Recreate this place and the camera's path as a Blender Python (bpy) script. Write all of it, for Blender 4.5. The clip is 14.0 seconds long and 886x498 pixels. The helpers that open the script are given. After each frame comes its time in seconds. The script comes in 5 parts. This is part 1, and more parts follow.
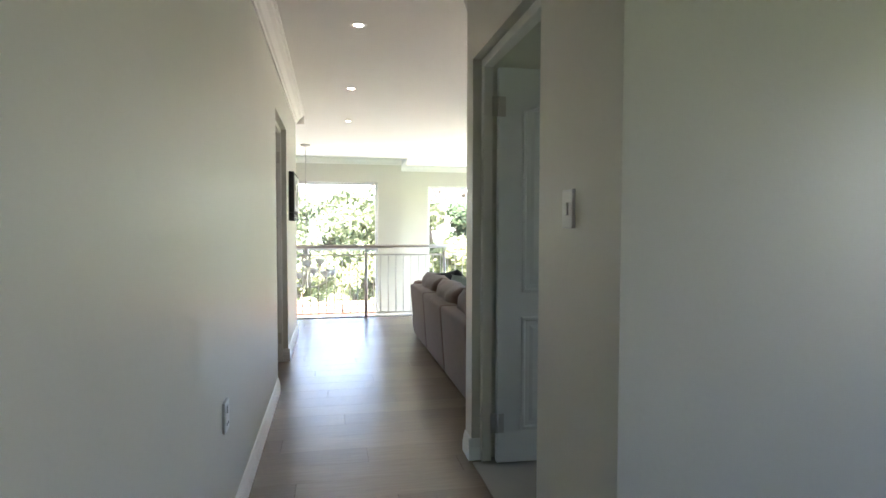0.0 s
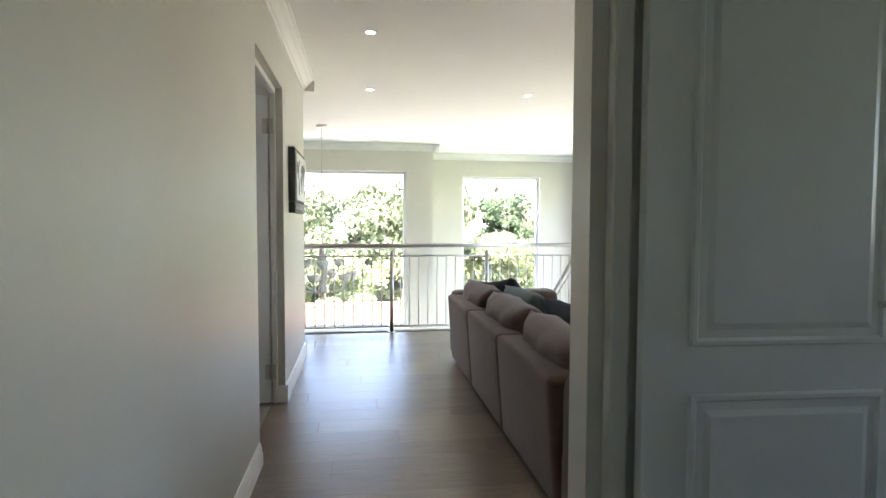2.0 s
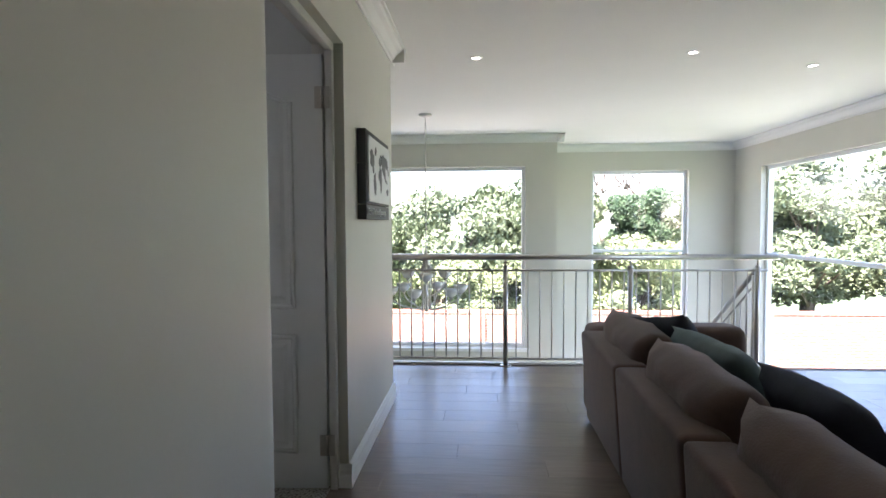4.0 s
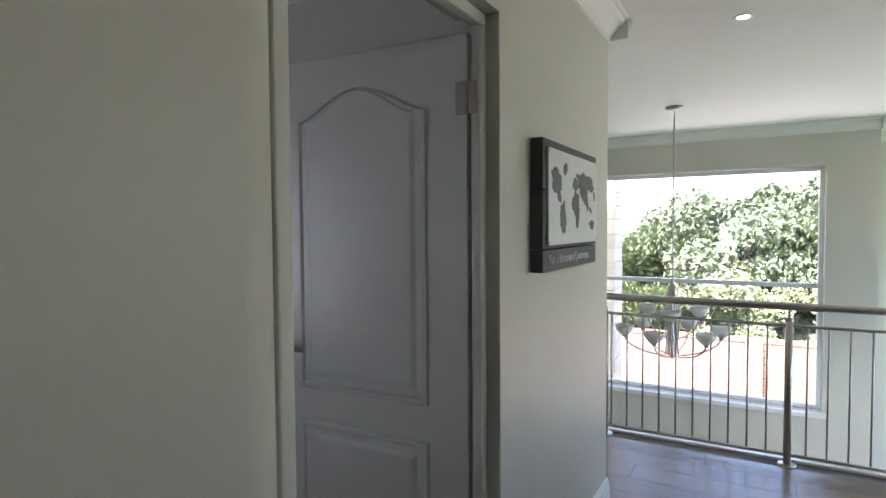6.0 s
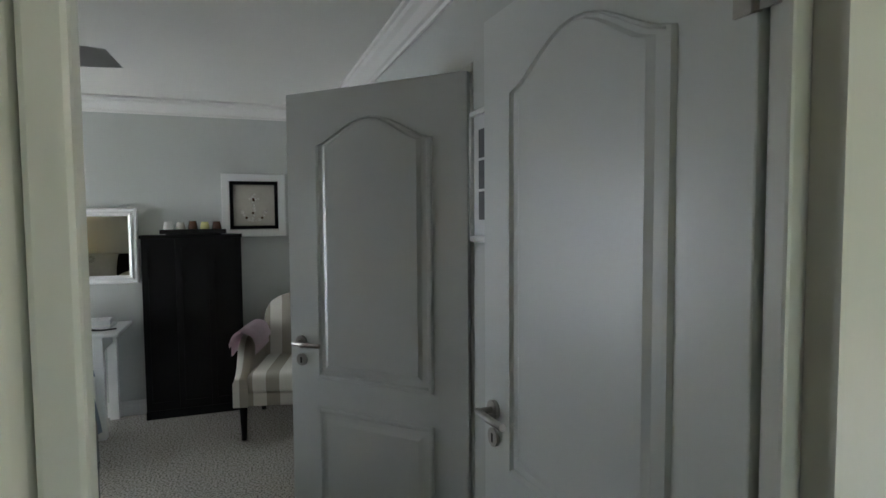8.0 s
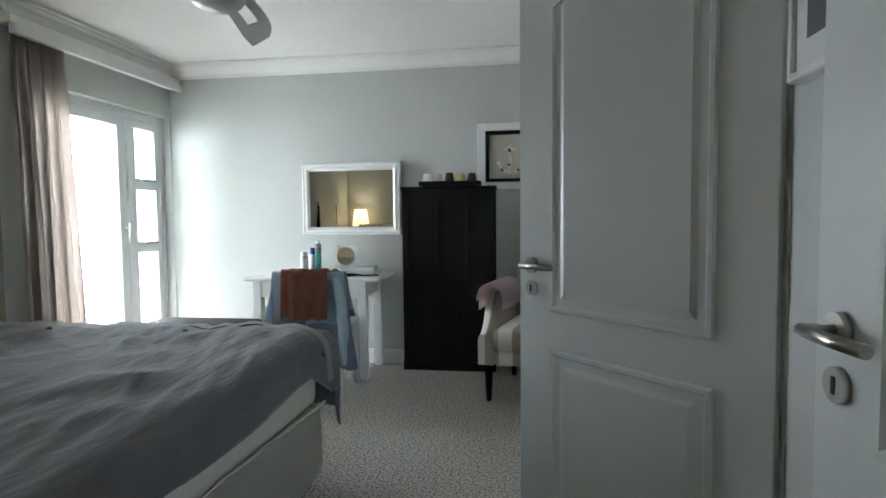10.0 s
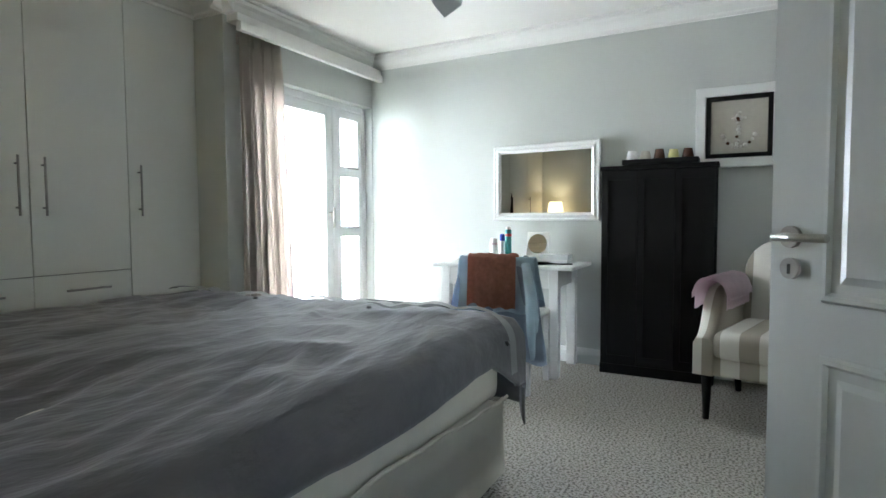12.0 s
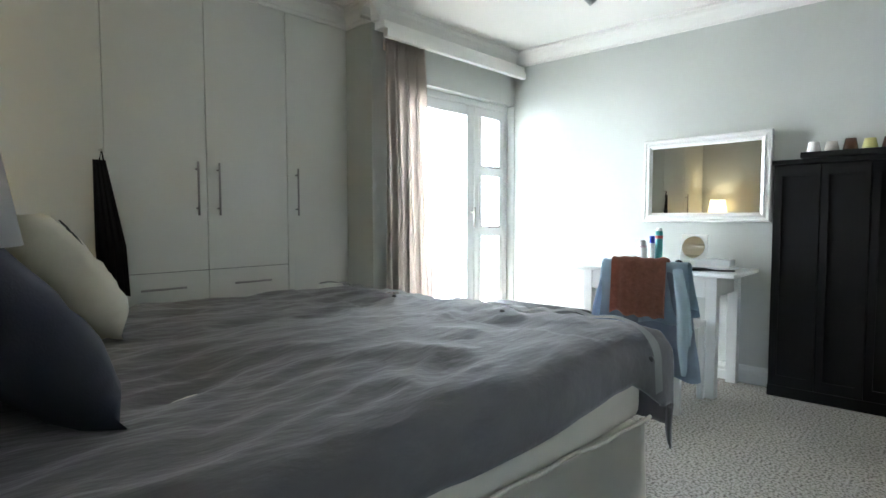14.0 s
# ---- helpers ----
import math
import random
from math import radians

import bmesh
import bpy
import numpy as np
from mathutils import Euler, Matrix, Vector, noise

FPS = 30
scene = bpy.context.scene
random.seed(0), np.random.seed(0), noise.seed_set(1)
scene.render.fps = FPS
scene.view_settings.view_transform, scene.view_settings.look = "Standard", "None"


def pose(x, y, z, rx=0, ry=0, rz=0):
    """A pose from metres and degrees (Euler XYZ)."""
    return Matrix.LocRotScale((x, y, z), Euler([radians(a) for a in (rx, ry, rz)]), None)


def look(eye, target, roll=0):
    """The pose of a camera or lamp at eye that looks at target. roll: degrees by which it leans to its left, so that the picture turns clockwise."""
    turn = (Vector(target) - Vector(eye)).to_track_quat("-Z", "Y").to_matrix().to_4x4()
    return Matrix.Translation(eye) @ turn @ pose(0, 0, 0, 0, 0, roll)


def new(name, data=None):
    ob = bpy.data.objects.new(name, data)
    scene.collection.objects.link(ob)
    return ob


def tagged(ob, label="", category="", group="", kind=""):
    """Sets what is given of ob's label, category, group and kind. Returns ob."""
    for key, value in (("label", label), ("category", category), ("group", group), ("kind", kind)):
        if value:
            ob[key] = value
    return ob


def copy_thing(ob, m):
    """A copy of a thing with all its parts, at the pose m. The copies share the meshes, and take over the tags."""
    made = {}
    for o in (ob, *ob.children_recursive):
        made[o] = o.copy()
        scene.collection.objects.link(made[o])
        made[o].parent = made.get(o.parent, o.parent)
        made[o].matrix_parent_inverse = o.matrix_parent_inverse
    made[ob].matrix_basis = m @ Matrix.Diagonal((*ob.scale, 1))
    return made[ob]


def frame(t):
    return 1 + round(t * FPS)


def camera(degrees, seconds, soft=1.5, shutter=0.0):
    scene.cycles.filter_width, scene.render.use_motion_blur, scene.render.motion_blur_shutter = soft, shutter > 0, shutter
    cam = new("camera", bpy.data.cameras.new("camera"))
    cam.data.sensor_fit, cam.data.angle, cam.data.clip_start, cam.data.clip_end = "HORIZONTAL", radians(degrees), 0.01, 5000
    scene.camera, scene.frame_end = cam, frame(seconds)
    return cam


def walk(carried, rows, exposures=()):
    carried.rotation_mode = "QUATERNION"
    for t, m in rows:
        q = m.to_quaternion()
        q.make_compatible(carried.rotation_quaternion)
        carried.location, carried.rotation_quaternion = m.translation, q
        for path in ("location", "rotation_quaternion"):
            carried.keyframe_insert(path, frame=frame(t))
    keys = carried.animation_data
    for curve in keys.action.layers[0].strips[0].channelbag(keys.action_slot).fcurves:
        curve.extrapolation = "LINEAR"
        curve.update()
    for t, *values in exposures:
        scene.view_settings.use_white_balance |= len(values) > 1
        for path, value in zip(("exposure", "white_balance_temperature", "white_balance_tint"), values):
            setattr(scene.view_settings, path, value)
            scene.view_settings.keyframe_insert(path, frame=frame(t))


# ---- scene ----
cam = camera(76.99, 14.0)
# seconds, eye x, y, z, pitch, roll, yaw
ROWS = [
    (0, -0.154, 0.069, 1.248, -2.41, -0.13, -11.28),
    (0.5, -0.137, 0.316, 1.240, -2.47, -0.12, -11.01),
    (1, -0.133, 0.659, 1.228, -2.55, -0.35, -10.41),
    (1.5, -0.114, 1.042, 1.233, -2.71, -0.24, -10.00),
    (2, -0.047, 1.469, 1.229, -2.79, -0.18, -8.45),
    (4.5, 0.115, 2.998, 1.316, -2.67, 0.49, 8.64),
    (5, 0.144, 3.265, 1.376, -2.59, 0.68, 14.38),
    (5.5, 0.144, 3.497, 1.403, -2.39, 0.79, 21.74),
    (6, 0.151, 3.745, 1.456, -2.30, 0.40, 29.84),
    (6.5, 0.168, 4.014, 1.515, -2.85, -0.17, 38.62),
    (7, 0.147, 4.240, 1.597, -3.47, 0.05, 50.30),
    (7.5, 0.048, 4.456, 1.598, -3.58, 0.27, 60.69),
    (8, -0.070, 4.625, 1.530, -3.23, 0.43, 70.21),
    (8.5, -0.175, 4.756, 1.457, -3.32, 0.54, 77.19),
    (9, -0.310, 4.827, 1.351, -3.32, 0.62, 85.21),
    (11.5, -0.848, 4.762, 1.068, -3.13, 0.34, 112.85),
    (12, -0.886, 4.737, 1.063, -3.07, 0.30, 118.01),
    (12.5, -0.903, 4.723, 1.069, -3.16, 0.26, 122.31),
    (13, -0.919, 4.728, 1.068, -3.17, 0.20, 126.58),
    (13.5, -0.942, 4.723, 1.073, -3.16, 0.10, 129.88),
    (14, -0.976, 4.732, 1.078, -3.25, 0.05, 132.94),
]
EXPOSURES = [(0.0, 4.2, 6700.0, 23.0), (2.0, 4.0, 6650.0, 22.0), (4.5, 3.1, 6200.0, 24.0), (6.5, 3.1, 6200.0, 21.0), (7.5, 3.35, 6250.0, 15.0), (8.5, 3.4, 6200.0, 12.0), (9.2, 3.6, 6150.0, 11.0), (11.5, 4.25, 6100.0, 11.0), (14.0, 4.5, 6100.0, 11.0)]
walk(cam, [(t, pose(x, y, z, 90 + pitch, roll, yaw)) for t, x, y, z, pitch, roll, yaw in ROWS], EXPOSURES)

# ---------- world, sun ----------
SUN_ELEV, SUN_AZ = 62.0, 205.0
world = bpy.data.worlds.new("sky")
scene.world = world
world.use_nodes = True
wn = world.node_tree
sky = wn.nodes.new("ShaderNodeTexSky")
sky.sky_type = "NISHITA"
sky.sun_disc = False
sky.sun_elevation, sky.sun_rotation = radians(SUN_ELEV), radians(SUN_AZ)
wn.nodes["Background"].inputs["Strength"].default_value = 0.15
wn.links.new(sky.outputs[0], wn.nodes["Background"].inputs["Color"])
sun = new("sun", bpy.data.lights.new("sun", "SUN"))
sun.data.energy, sun.data.angle, sun.data.color = 5.0, radians(0.6), (1.0, 0.95, 0.88)
sx, sy = math.sin(radians(SUN_AZ)), math.cos(radians(SUN_AZ))
ce, se = math.cos(radians(SUN_ELEV)), math.sin(radians(SUN_ELEV))
sun.matrix_world = look((sx * ce * 40, sy * ce * 40, se * 40), (0, 0, 0))


# ---------- materials ----------
def mat(name, colour, rough=0.6, metal=0.0, scale=8.0, vary=0.06, bump=0.0, bump_scale=60.0, stretch=(1, 1, 1), per=0.0, coat=0.0, sheen=0.0):
    m = bpy.data.materials.new(name)
    m.use_nodes = True
    nt = m.node_tree
    b = nt.nodes["Principled BSDF"]
    b.inputs["Roughness"].default_value, b.inputs["Metallic"].default_value = rough, metal
    b.inputs["Coat Weight"].default_value, b.inputs["Sheen Weight"].default_value = coat, sheen
    tc = nt.nodes.new("ShaderNodeTexCoord")
    mp = nt.nodes.new("ShaderNodeMapping")
    mp.inputs["Scale"].default_value = stretch
    nt.links.new(tc.outputs["Object"], mp.inputs["Vector"])
    n1 = nt.nodes.new("ShaderNodeTexNoise")
    n1.inputs["Scale"].default_value, n1.inputs["Detail"].default_value = scale, 5
    nt.links.new(mp.outputs[0], n1.inputs["Vector"])
    n2 = nt.nodes.new("ShaderNodeTexNoise")
    n2.inputs["Scale"].default_value = scale * 0.12
    nt.links.new(tc.outputs["Object"], n2.inputs["Vector"])
    add = nt.nodes.new("ShaderNodeMath")
    nt.links.new(n1.outputs["Fac"], add.inputs[0])
    nt.links.new(n2.outputs["Fac"], add.inputs[1])
    last = add.outputs[0]
    if per:
        oi = nt.nodes.new("ShaderNodeObjectInfo")
        ma = nt.nodes.new("ShaderNodeMath")
        ma.operation = "MULTIPLY_ADD"
        nt.links.new(oi.outputs["Random"], ma.inputs[0])
        ma.inputs[1].default_value = per
        nt.links.new(last, ma.inputs[2])
        last = ma.outputs[0]
    mr = nt.nodes.new("ShaderNodeMapRange")
    mr.inputs["From Min"].default_value, mr.inputs["From Max"].default_value = 0.6, 1.4 + per
    nt.links.new(last, mr.inputs["Value"])
    mix = nt.nodes.new("ShaderNodeMix")
    mix.data_type = "RGBA"
    mix.inputs["A"].default_value = (*[c * (1 - vary) for c in colour], 1)
    mix.inputs["B"].default_value = (*[min(1, c * (1 + vary)) for c in colour], 1)
    nt.links.new(mr.outputs[0], mix.inputs["Factor"])
    nt.links.new(mix.outputs["Result"], b.inputs["Base Color"])
    if bump:
        nb = nt.nodes.new("ShaderNodeTexNoise")
        nb.inputs["Scale"].default_value, nb.inputs["Detail"].default_value = bump_scale, 4
        nt.links.new(mp.outputs[0], nb.inputs["Vector"])
        bp = nt.nodes.new("ShaderNodeBump")
        bp.inputs["Strength"].default_value, bp.inputs["Distance"].default_value = bump, 0.01
        nt.links.new(nb.outputs["Fac"], bp.inputs["Height"])
        nt.links.new(bp.outputs[0], b.inputs["Normal"])
    return m


WALL = mat("warm_grey_wall_paint", (0.60, 0.585, 0.52), 0.42, scale=3, vary=0.03, bump=0.06, bump_scale=45)
BEDWALL = mat("cool_grey_wall_paint", (0.55, 0.565, 0.535), 0.5, scale=3, vary=0.03, bump=0.06, bump_scale=45)
CEIL = mat("ceiling_paint", (0.80, 0.79, 0.75), 0.8, scale=3, vary=0.02)
CORN = mat("cornice_paint", (0.80, 0.79, 0.76), 0.6, scale=5, vary=0.02)
TRIM = mat("white_gloss_paint", (0.78, 0.78, 0.76), 0.3, scale=6, vary=0.03, bump=0.03)
FRAME = mat("door_frame_paint", (0.66, 0.65, 0.60), 0.38, scale=6, vary=0.03, bump=0.03)
DOOR = mat("door_paint", (0.66, 0.68, 0.66), 0.33, scale=4, vary=0.03, bump=0.03)
STEEL = mat("brushed_steel", (0.50, 0.48, 0.45), 0.28, 1.0, scale=40, vary=0.1, stretch=(1, 1, 8))
DSTEEL = mat("satin_steel", (0.35, 0.34, 0.33), 0.3, 1.0, scale=30, vary=0.1)
PLANK = mat("laminate_plank", (0.25, 0.195, 0.15), 0.27, scale=5, vary=0.28, bump=0.05, bump_scale=30, stretch=(1, 12, 1), per=0.5)
SUBFLOOR = mat("plank_joint", (0.16, 0.12, 0.09), 0.7)
SOFA = mat("brown_velour", (0.125, 0.076, 0.058), 0.9, scale=14, vary=0.2, bump=0.15, bump_scale=120, sheen=0.2)
NAVY = mat("navy_cotton", (0.024, 0.026, 0.040), 0.85, scale=14, vary=0.2, bump=0.1, bump_scale=200)
TEAL = mat("teal_cotton", (0.11, 0.15, 0.15), 0.85, scale=14, vary=0.2, bump=0.1, bump_scale=200)
BLACK = mat("black_stained_wood", (0.006, 0.0055, 0.0055), 0.6, scale=10, vary=0.3, bump=0.04, stretch=(8, 8, 1))
BLACK.node_tree.nodes["Principled BSDF"].inputs["Specular IOR Level"].default_value = 0.2
DUVET = mat("grey_duvet_cotton", (0.115, 0.108, 0.112), 0.8, scale=9, vary=0.12, bump=0.75, bump_scale=9, stretch=(1.1, 3.6, 1), sheen=0.3)
DUVET2 = mat("grey_trim_cotton", (0.30, 0.30, 0.29), 0.8, scale=20, vary=0.08)
CREAM = mat("cream_cotton", (0.60, 0.56, 0.46), 0.85, scale=10, vary=0.08, bump=0.12, bump_scale=18)
SKIRT = mat("bed_skirt_cotton", (0.70, 0.66, 0.58), 0.85, scale=7, vary=0.07, bump=0.12, bump_scale=12)
CURTAIN = mat("taupe_curtain", (0.57, 0.515, 0.47), 0.85, scale=12, vary=0.1, bump=0.1, bump_scale=150)
WARD = mat("cream_melamine", (0.70, 0.70, 0.655), 0.4, scale=4, vary=0.02)
GAP = mat("dark_gap", (0.04, 0.038, 0.035), 0.8)
PINK = mat("pink_fleece", (0.66, 0.52, 0.56), 0.95, scale=30, vary=0.08, bump=0.3, bump_scale=90, sheen=0.3)
BLUE = mat("pale_blue_cotton", (0.44, 0.57, 0.66), 0.85, scale=12, vary=0.12, bump=0.15, bump_scale=30)
BLUE2 = mat("slate_blue_cotton", (0.27, 0.33, 0.43), 0.85, scale=12, vary=0.12, bump=0.15, bump_scale=30)
RUST = mat("rust_lace", (0.38, 0.17, 0.12), 0.9, scale=40, vary=0.25, bump=0.4, bump_scale=70)
PLASTIC = mat("white_plastic", (0.78, 0.78, 0.76), 0.35)
DARKGREY = mat("charcoal_board", (0.055, 0.057, 0.062), 0.55, scale=20, vary=0.15, bump=0.05)
BOARD = mat("white_board", (0.72, 0.73, 0.73), 0.5, scale=20, vary=0.03)
MAPGREY = mat("grey_inlay", (0.12, 0.125, 0.13), 0.6, scale=20, vary=0.1)
FANGREY = mat("fan_grey", (0.46, 0.47, 0.46), 0.4)
FROST = mat("frosted_glass", (0.75, 0.75, 0.72), 0.35)
LINEN = mat("linen_mount", (0.50, 0.47, 0.40), 0.85, scale=30, vary=0.08)
STONE = mat("sandstone_block", (0.50, 0.45, 0.36), 0.85, scale=6, vary=0.2, bump=0.4, bump_scale=20, per=0.4)
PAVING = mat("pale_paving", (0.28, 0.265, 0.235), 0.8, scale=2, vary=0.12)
# pale paving again, colour raised to throw more light onto the lounge ceiling
PATIO = mat("patio_paving_raised_for_bounce", (0.55, 0.52, 0.46), 0.8, scale=2, vary=0.12)
GRASS = mat("lawn", (0.10, 0.14, 0.06), 0.9, scale=9, vary=0.35, bump=0.5, bump_scale=60)
ALU = mat("white_aluminium", (0.76, 0.77, 0.78), 0.35, scale=8, vary=0.02)
BARK = mat("bark", (0.13, 0.10, 0.075), 0.9, scale=14, vary=0.3, bump=0.5)
TEALCAN = mat("teal_can", (0.05, 0.30, 0.30), 0.3)
BLUECAP = mat("blue_cap", (0.03, 0.07, 0.45), 0.3)
RED = mat("red_band", (0.45, 0.05, 0.05), 0.4)
YELLOW = mat("pale_yellow_wax", (0.60, 0.55, 0.22), 0.5)
GREEN = mat("green_plastic", (0.15, 0.50, 0.12), 0.4)
TAUPE = mat("taupe_stripe", (0.36, 0.32, 0.26), 0.85, scale=30, vary=0.06)


def carpet_material():
    m = mat("speckled_carpet", (0.40, 0.37, 0.32), 0.95, scale=3, vary=0.1)
    nt = m.node_tree
    b = nt.nodes["Principled BSDF"]
    tc = nt.nodes.new("ShaderNodeTexCoord")
    v = nt.nodes.new("ShaderNodeTexNoise")
    v.inputs["Scale"].default_value, v.inputs["Detail"].default_value = 85, 3
    nt.links.new(tc.outputs["Object"], v.inputs["Vector"])
    cr = nt.nodes.new("ShaderNodeValToRGB")
    cr.color_ramp.elements[0].position, cr.color_ramp.elements[0].color = 0.36, (0.15, 0.135, 0.115, 1)
    cr.color_ramp.elements[1].position, cr.color_ramp.elements[1].color = 0.56, (0.50, 0.475, 0.42, 1)
    nt.links.new(v.outputs["Fac"], cr.inputs["Fac"])
    nt.links.new(cr.outputs["Color"], b.inputs["Base Color"])
    bp = nt.nodes.new("ShaderNodeBump")
    bp.inputs["Strength"].default_value, bp.inputs["Distance"].default_value = 0.8, 0.012
    nt.links.new(v.outputs["Fac"], bp.inputs["Height"])
    nt.links.new(bp.outputs[0], b.inputs["Normal"])
    return m


CARPET = carpet_material()


def stripe_material():
    """Broad cream and taupe stripes across the fabric, 9 cm each."""
    m = mat("striped_linen", (0.66, 0.63, 0.56), 0.85, scale=40, vary=0.05, bump=0.1, bump_scale=200)
    nt = m.node_tree
    b = nt.nodes["Principled BSDF"]
    tc = nt.nodes.new("ShaderNodeTexCoord")
    sp = nt.nodes.new("ShaderNodeSeparateXYZ")
    nt.links.new(tc.outputs["Object"], sp.inputs[0])
    mo = nt.nodes.new("ShaderNodeMath")
    mo.operation = "PINGPONG"
    mo.inputs[1].default_value = 0.09
    nt.links.new(sp.outputs["X"], mo.inputs[0])
    gt = nt.nodes.new("ShaderNodeMath")
    gt.operation = "GREATER_THAN"
    gt.inputs[1].default_value = 0.045
    nt.links.new(mo.outputs[0], gt.inputs[0])
    mix = nt.nodes.new("ShaderNodeMix")
    mix.data_type = "RGBA"
    mix.inputs["A"].default_value, mix.inputs["B"].default_value = (0.68, 0.66, 0.60, 1), (0.36, 0.325, 0.265, 1)
    nt.links.new(gt.outputs[0], mix.inputs["Factor"])
    nt.links.new(mix.outputs["Result"], b.inputs["Base Color"])
    return m


STRIPE = stripe_material()


def brick_material():
    m = mat("red_brick", (0.32, 0.17, 0.115), 0.9)
    nt = m.node_tree
    b = nt.nodes["Principled BSDF"]
    tc = nt.nodes.new("ShaderNodeTexCoord")
    mp = nt.nodes.new("ShaderNodeMapping")
    mp.inputs["Rotation"].default_value = (radians(-90), 0, 0)
    nt.links.new(tc.outputs["Object"], mp.inputs["Vector"])
    br = nt.nodes.new("ShaderNodeTexBrick")
    br.inputs["Scale"].default_value = 1.0
    br.inputs["Brick Width"].default_value, br.inputs["Row Height"].default_value, br.inputs["Mortar Size"].default_value = 0.23, 0.086, 0.009
    br.inputs["Color1"].default_value, br.inputs["Color2"].default_value, br.inputs["Mortar"].default_value = (0.30, 0.125, 0.08, 1), (0.20, 0.09, 0.06, 1), (0.30, 0.26, 0.22, 1)
    nt.links.new(mp.outputs[0], br.inputs["Vector"])
    nt.links.new(br.outputs["Color"], b.inputs["Base Color"])
    return m


BRICK = brick_material()


def leaf_material(name, c1, c2):
    m = mat(name, c1, 0.6)
    nt = m.node_tree
    b = nt.nodes["Principled BSDF"]
    g = nt.nodes.new("ShaderNodeNewGeometry")
    mix = nt.nodes.new("ShaderNodeMix")
    mix.data_type = "RGBA"
    mix.inputs["A"].default_value, mix.inputs["B"].default_value = (*c1, 1), (*c2, 1)
    nt.links.new(g.outputs["Random Per Island"], mix.inputs["Factor"])
    nt.links.new(mix.outputs["Result"], b.inputs["Base Color"])
    return m


LEAF = leaf_material("olive_leaves", (0.09, 0.12, 0.06), (0.15, 0.18, 0.09))
LEAF_DARK = leaf_material("dark_leaves", (0.02, 0.045, 0.015), (0.05, 0.09, 0.03))
LEAF_PALE = leaf_material("pale_leaves", (0.12, 0.16, 0.06), (0.24, 0.27, 0.13))


def glass_material():
    m = bpy.data.materials.new("window_glass")
    m.use_nodes = True
    nt = m.node_tree
    nt.nodes.remove(nt.nodes["Principled BSDF"])
    t, g, mx = [nt.nodes.new("ShaderNode" + k) for k in ("BsdfTransparent", "BsdfGlossy", "MixShader")]
    g.inputs["Roughness"].default_value = 0.0
    mx.inputs[0].default_value = 0.03
    nt.links.new(t.outputs[0], mx.inputs[1])
    nt.links.new(g.outputs[0], mx.inputs[2])
    nt.links.new(mx.outputs[0], nt.nodes["Material Output"].inputs["Surface"])
    return m


GLASS = glass_material()
MIRROR = bpy.data.materials.new("mirror_silver")
MIRROR.use_nodes = True
MIRROR.node_tree.nodes["Principled BSDF"].inputs["Metallic"].default_value = 1.0
MIRROR.node_tree.nodes["Principled BSDF"].inputs["Roughness"].default_value = 0.01
MIRROR.node_tree.nodes["Principled BSDF"].inputs["Base Color"].default_value = (0.82, 0.84, 0.82, 1)


def glow_material(name, colour, strength):
    m = bpy.data.materials.new(name)
    m.use_nodes = True
    b = m.node_tree.nodes["Principled BSDF"]
    b.inputs["Base Color"].default_value = (*colour, 1)
    b.inputs["Emission Color"].default_value = (*colour, 1)
    b.inputs["Emission Strength"].default_value = strength
    return m


LED = glow_material("downlight_glow", (1.0, 0.95, 0.85), 2.5)
SHADE_LIT = glow_material("lit_lamp_shade", (0.95, 0.85, 0.62), 0.05)
SHADE = mat("white_lamp_shade", (0.75, 0.74, 0.70), 0.8, scale=60, vary=0.03, bump=0.05, bump_scale=200)


# ---------- mesh helpers ----------
def box(bm, x0, x1, y0, y1, z0, z1, m=None):
    vs = [bm.verts.new(Vector(c) if m is None else m @ Vector(c)) for c in
          ((x0, y0, z0), (x1, y0, z0), (x1, y1, z0), (x0, y1, z0), (x0, y0, z1), (x1, y0, z1), (x1, y1, z1), (x0, y1, z1))]
    for f in ((3, 2, 1, 0), (4, 5, 6, 7), (0, 1, 5, 4), (1, 2, 6, 5), (2, 3, 7, 6), (3, 0, 4, 7)):
        bm.faces.new([vs[i] for i in f])
    return bm


def bev(bm, w, seg=2):
    bmesh.ops.bevel(bm, geom=list(bm.edges), offset=w, segments=seg, affect="EDGES", profile=0.6, clamp_overlap=True)
    return bm


def boxes(*dims, bevel=0.0, seg=2):
    bm = bmesh.new()
    for dm in dims:
        box(bm, *dm)
    if bevel:
        bev(bm, bevel, seg)
    return bm


def tube(bm, pts, r, seg=10, caps=True, radii=None):
    """A round bar along pts."""
    pts = [Vector(p) for p in pts]
    rings = []
    side = None
    for i, p in enumerate(pts):
        d = (pts[min(i + 1, len(pts) - 1)] - pts[max(i - 1, 0)]).normalized()
        if side is None:
            side = d.cross(Vector((0, 0, 1)) if abs(d.z) < 0.9 else Vector((1, 0, 0))).normalized()
        side = (side - d * side.dot(d)).normalized()
        up = d.cross(side)
        rr = radii[i] if radii else r
        rings.append([bm.verts.new(p + rr * (math.cos(a) * side + math.sin(a) * up)) for a in [2 * math.pi * k / seg for k in range(seg)]])
    for a, b in zip(rings, rings[1:]):
        for k in range(seg):
            bm.faces.new((a[k], a[(k + 1) % seg], b[(k + 1) % seg], b[k])).smooth = True
    if caps:
        bm.faces.new(rings[0][::-1])
        bm.faces.new(rings[-1])
    return bm


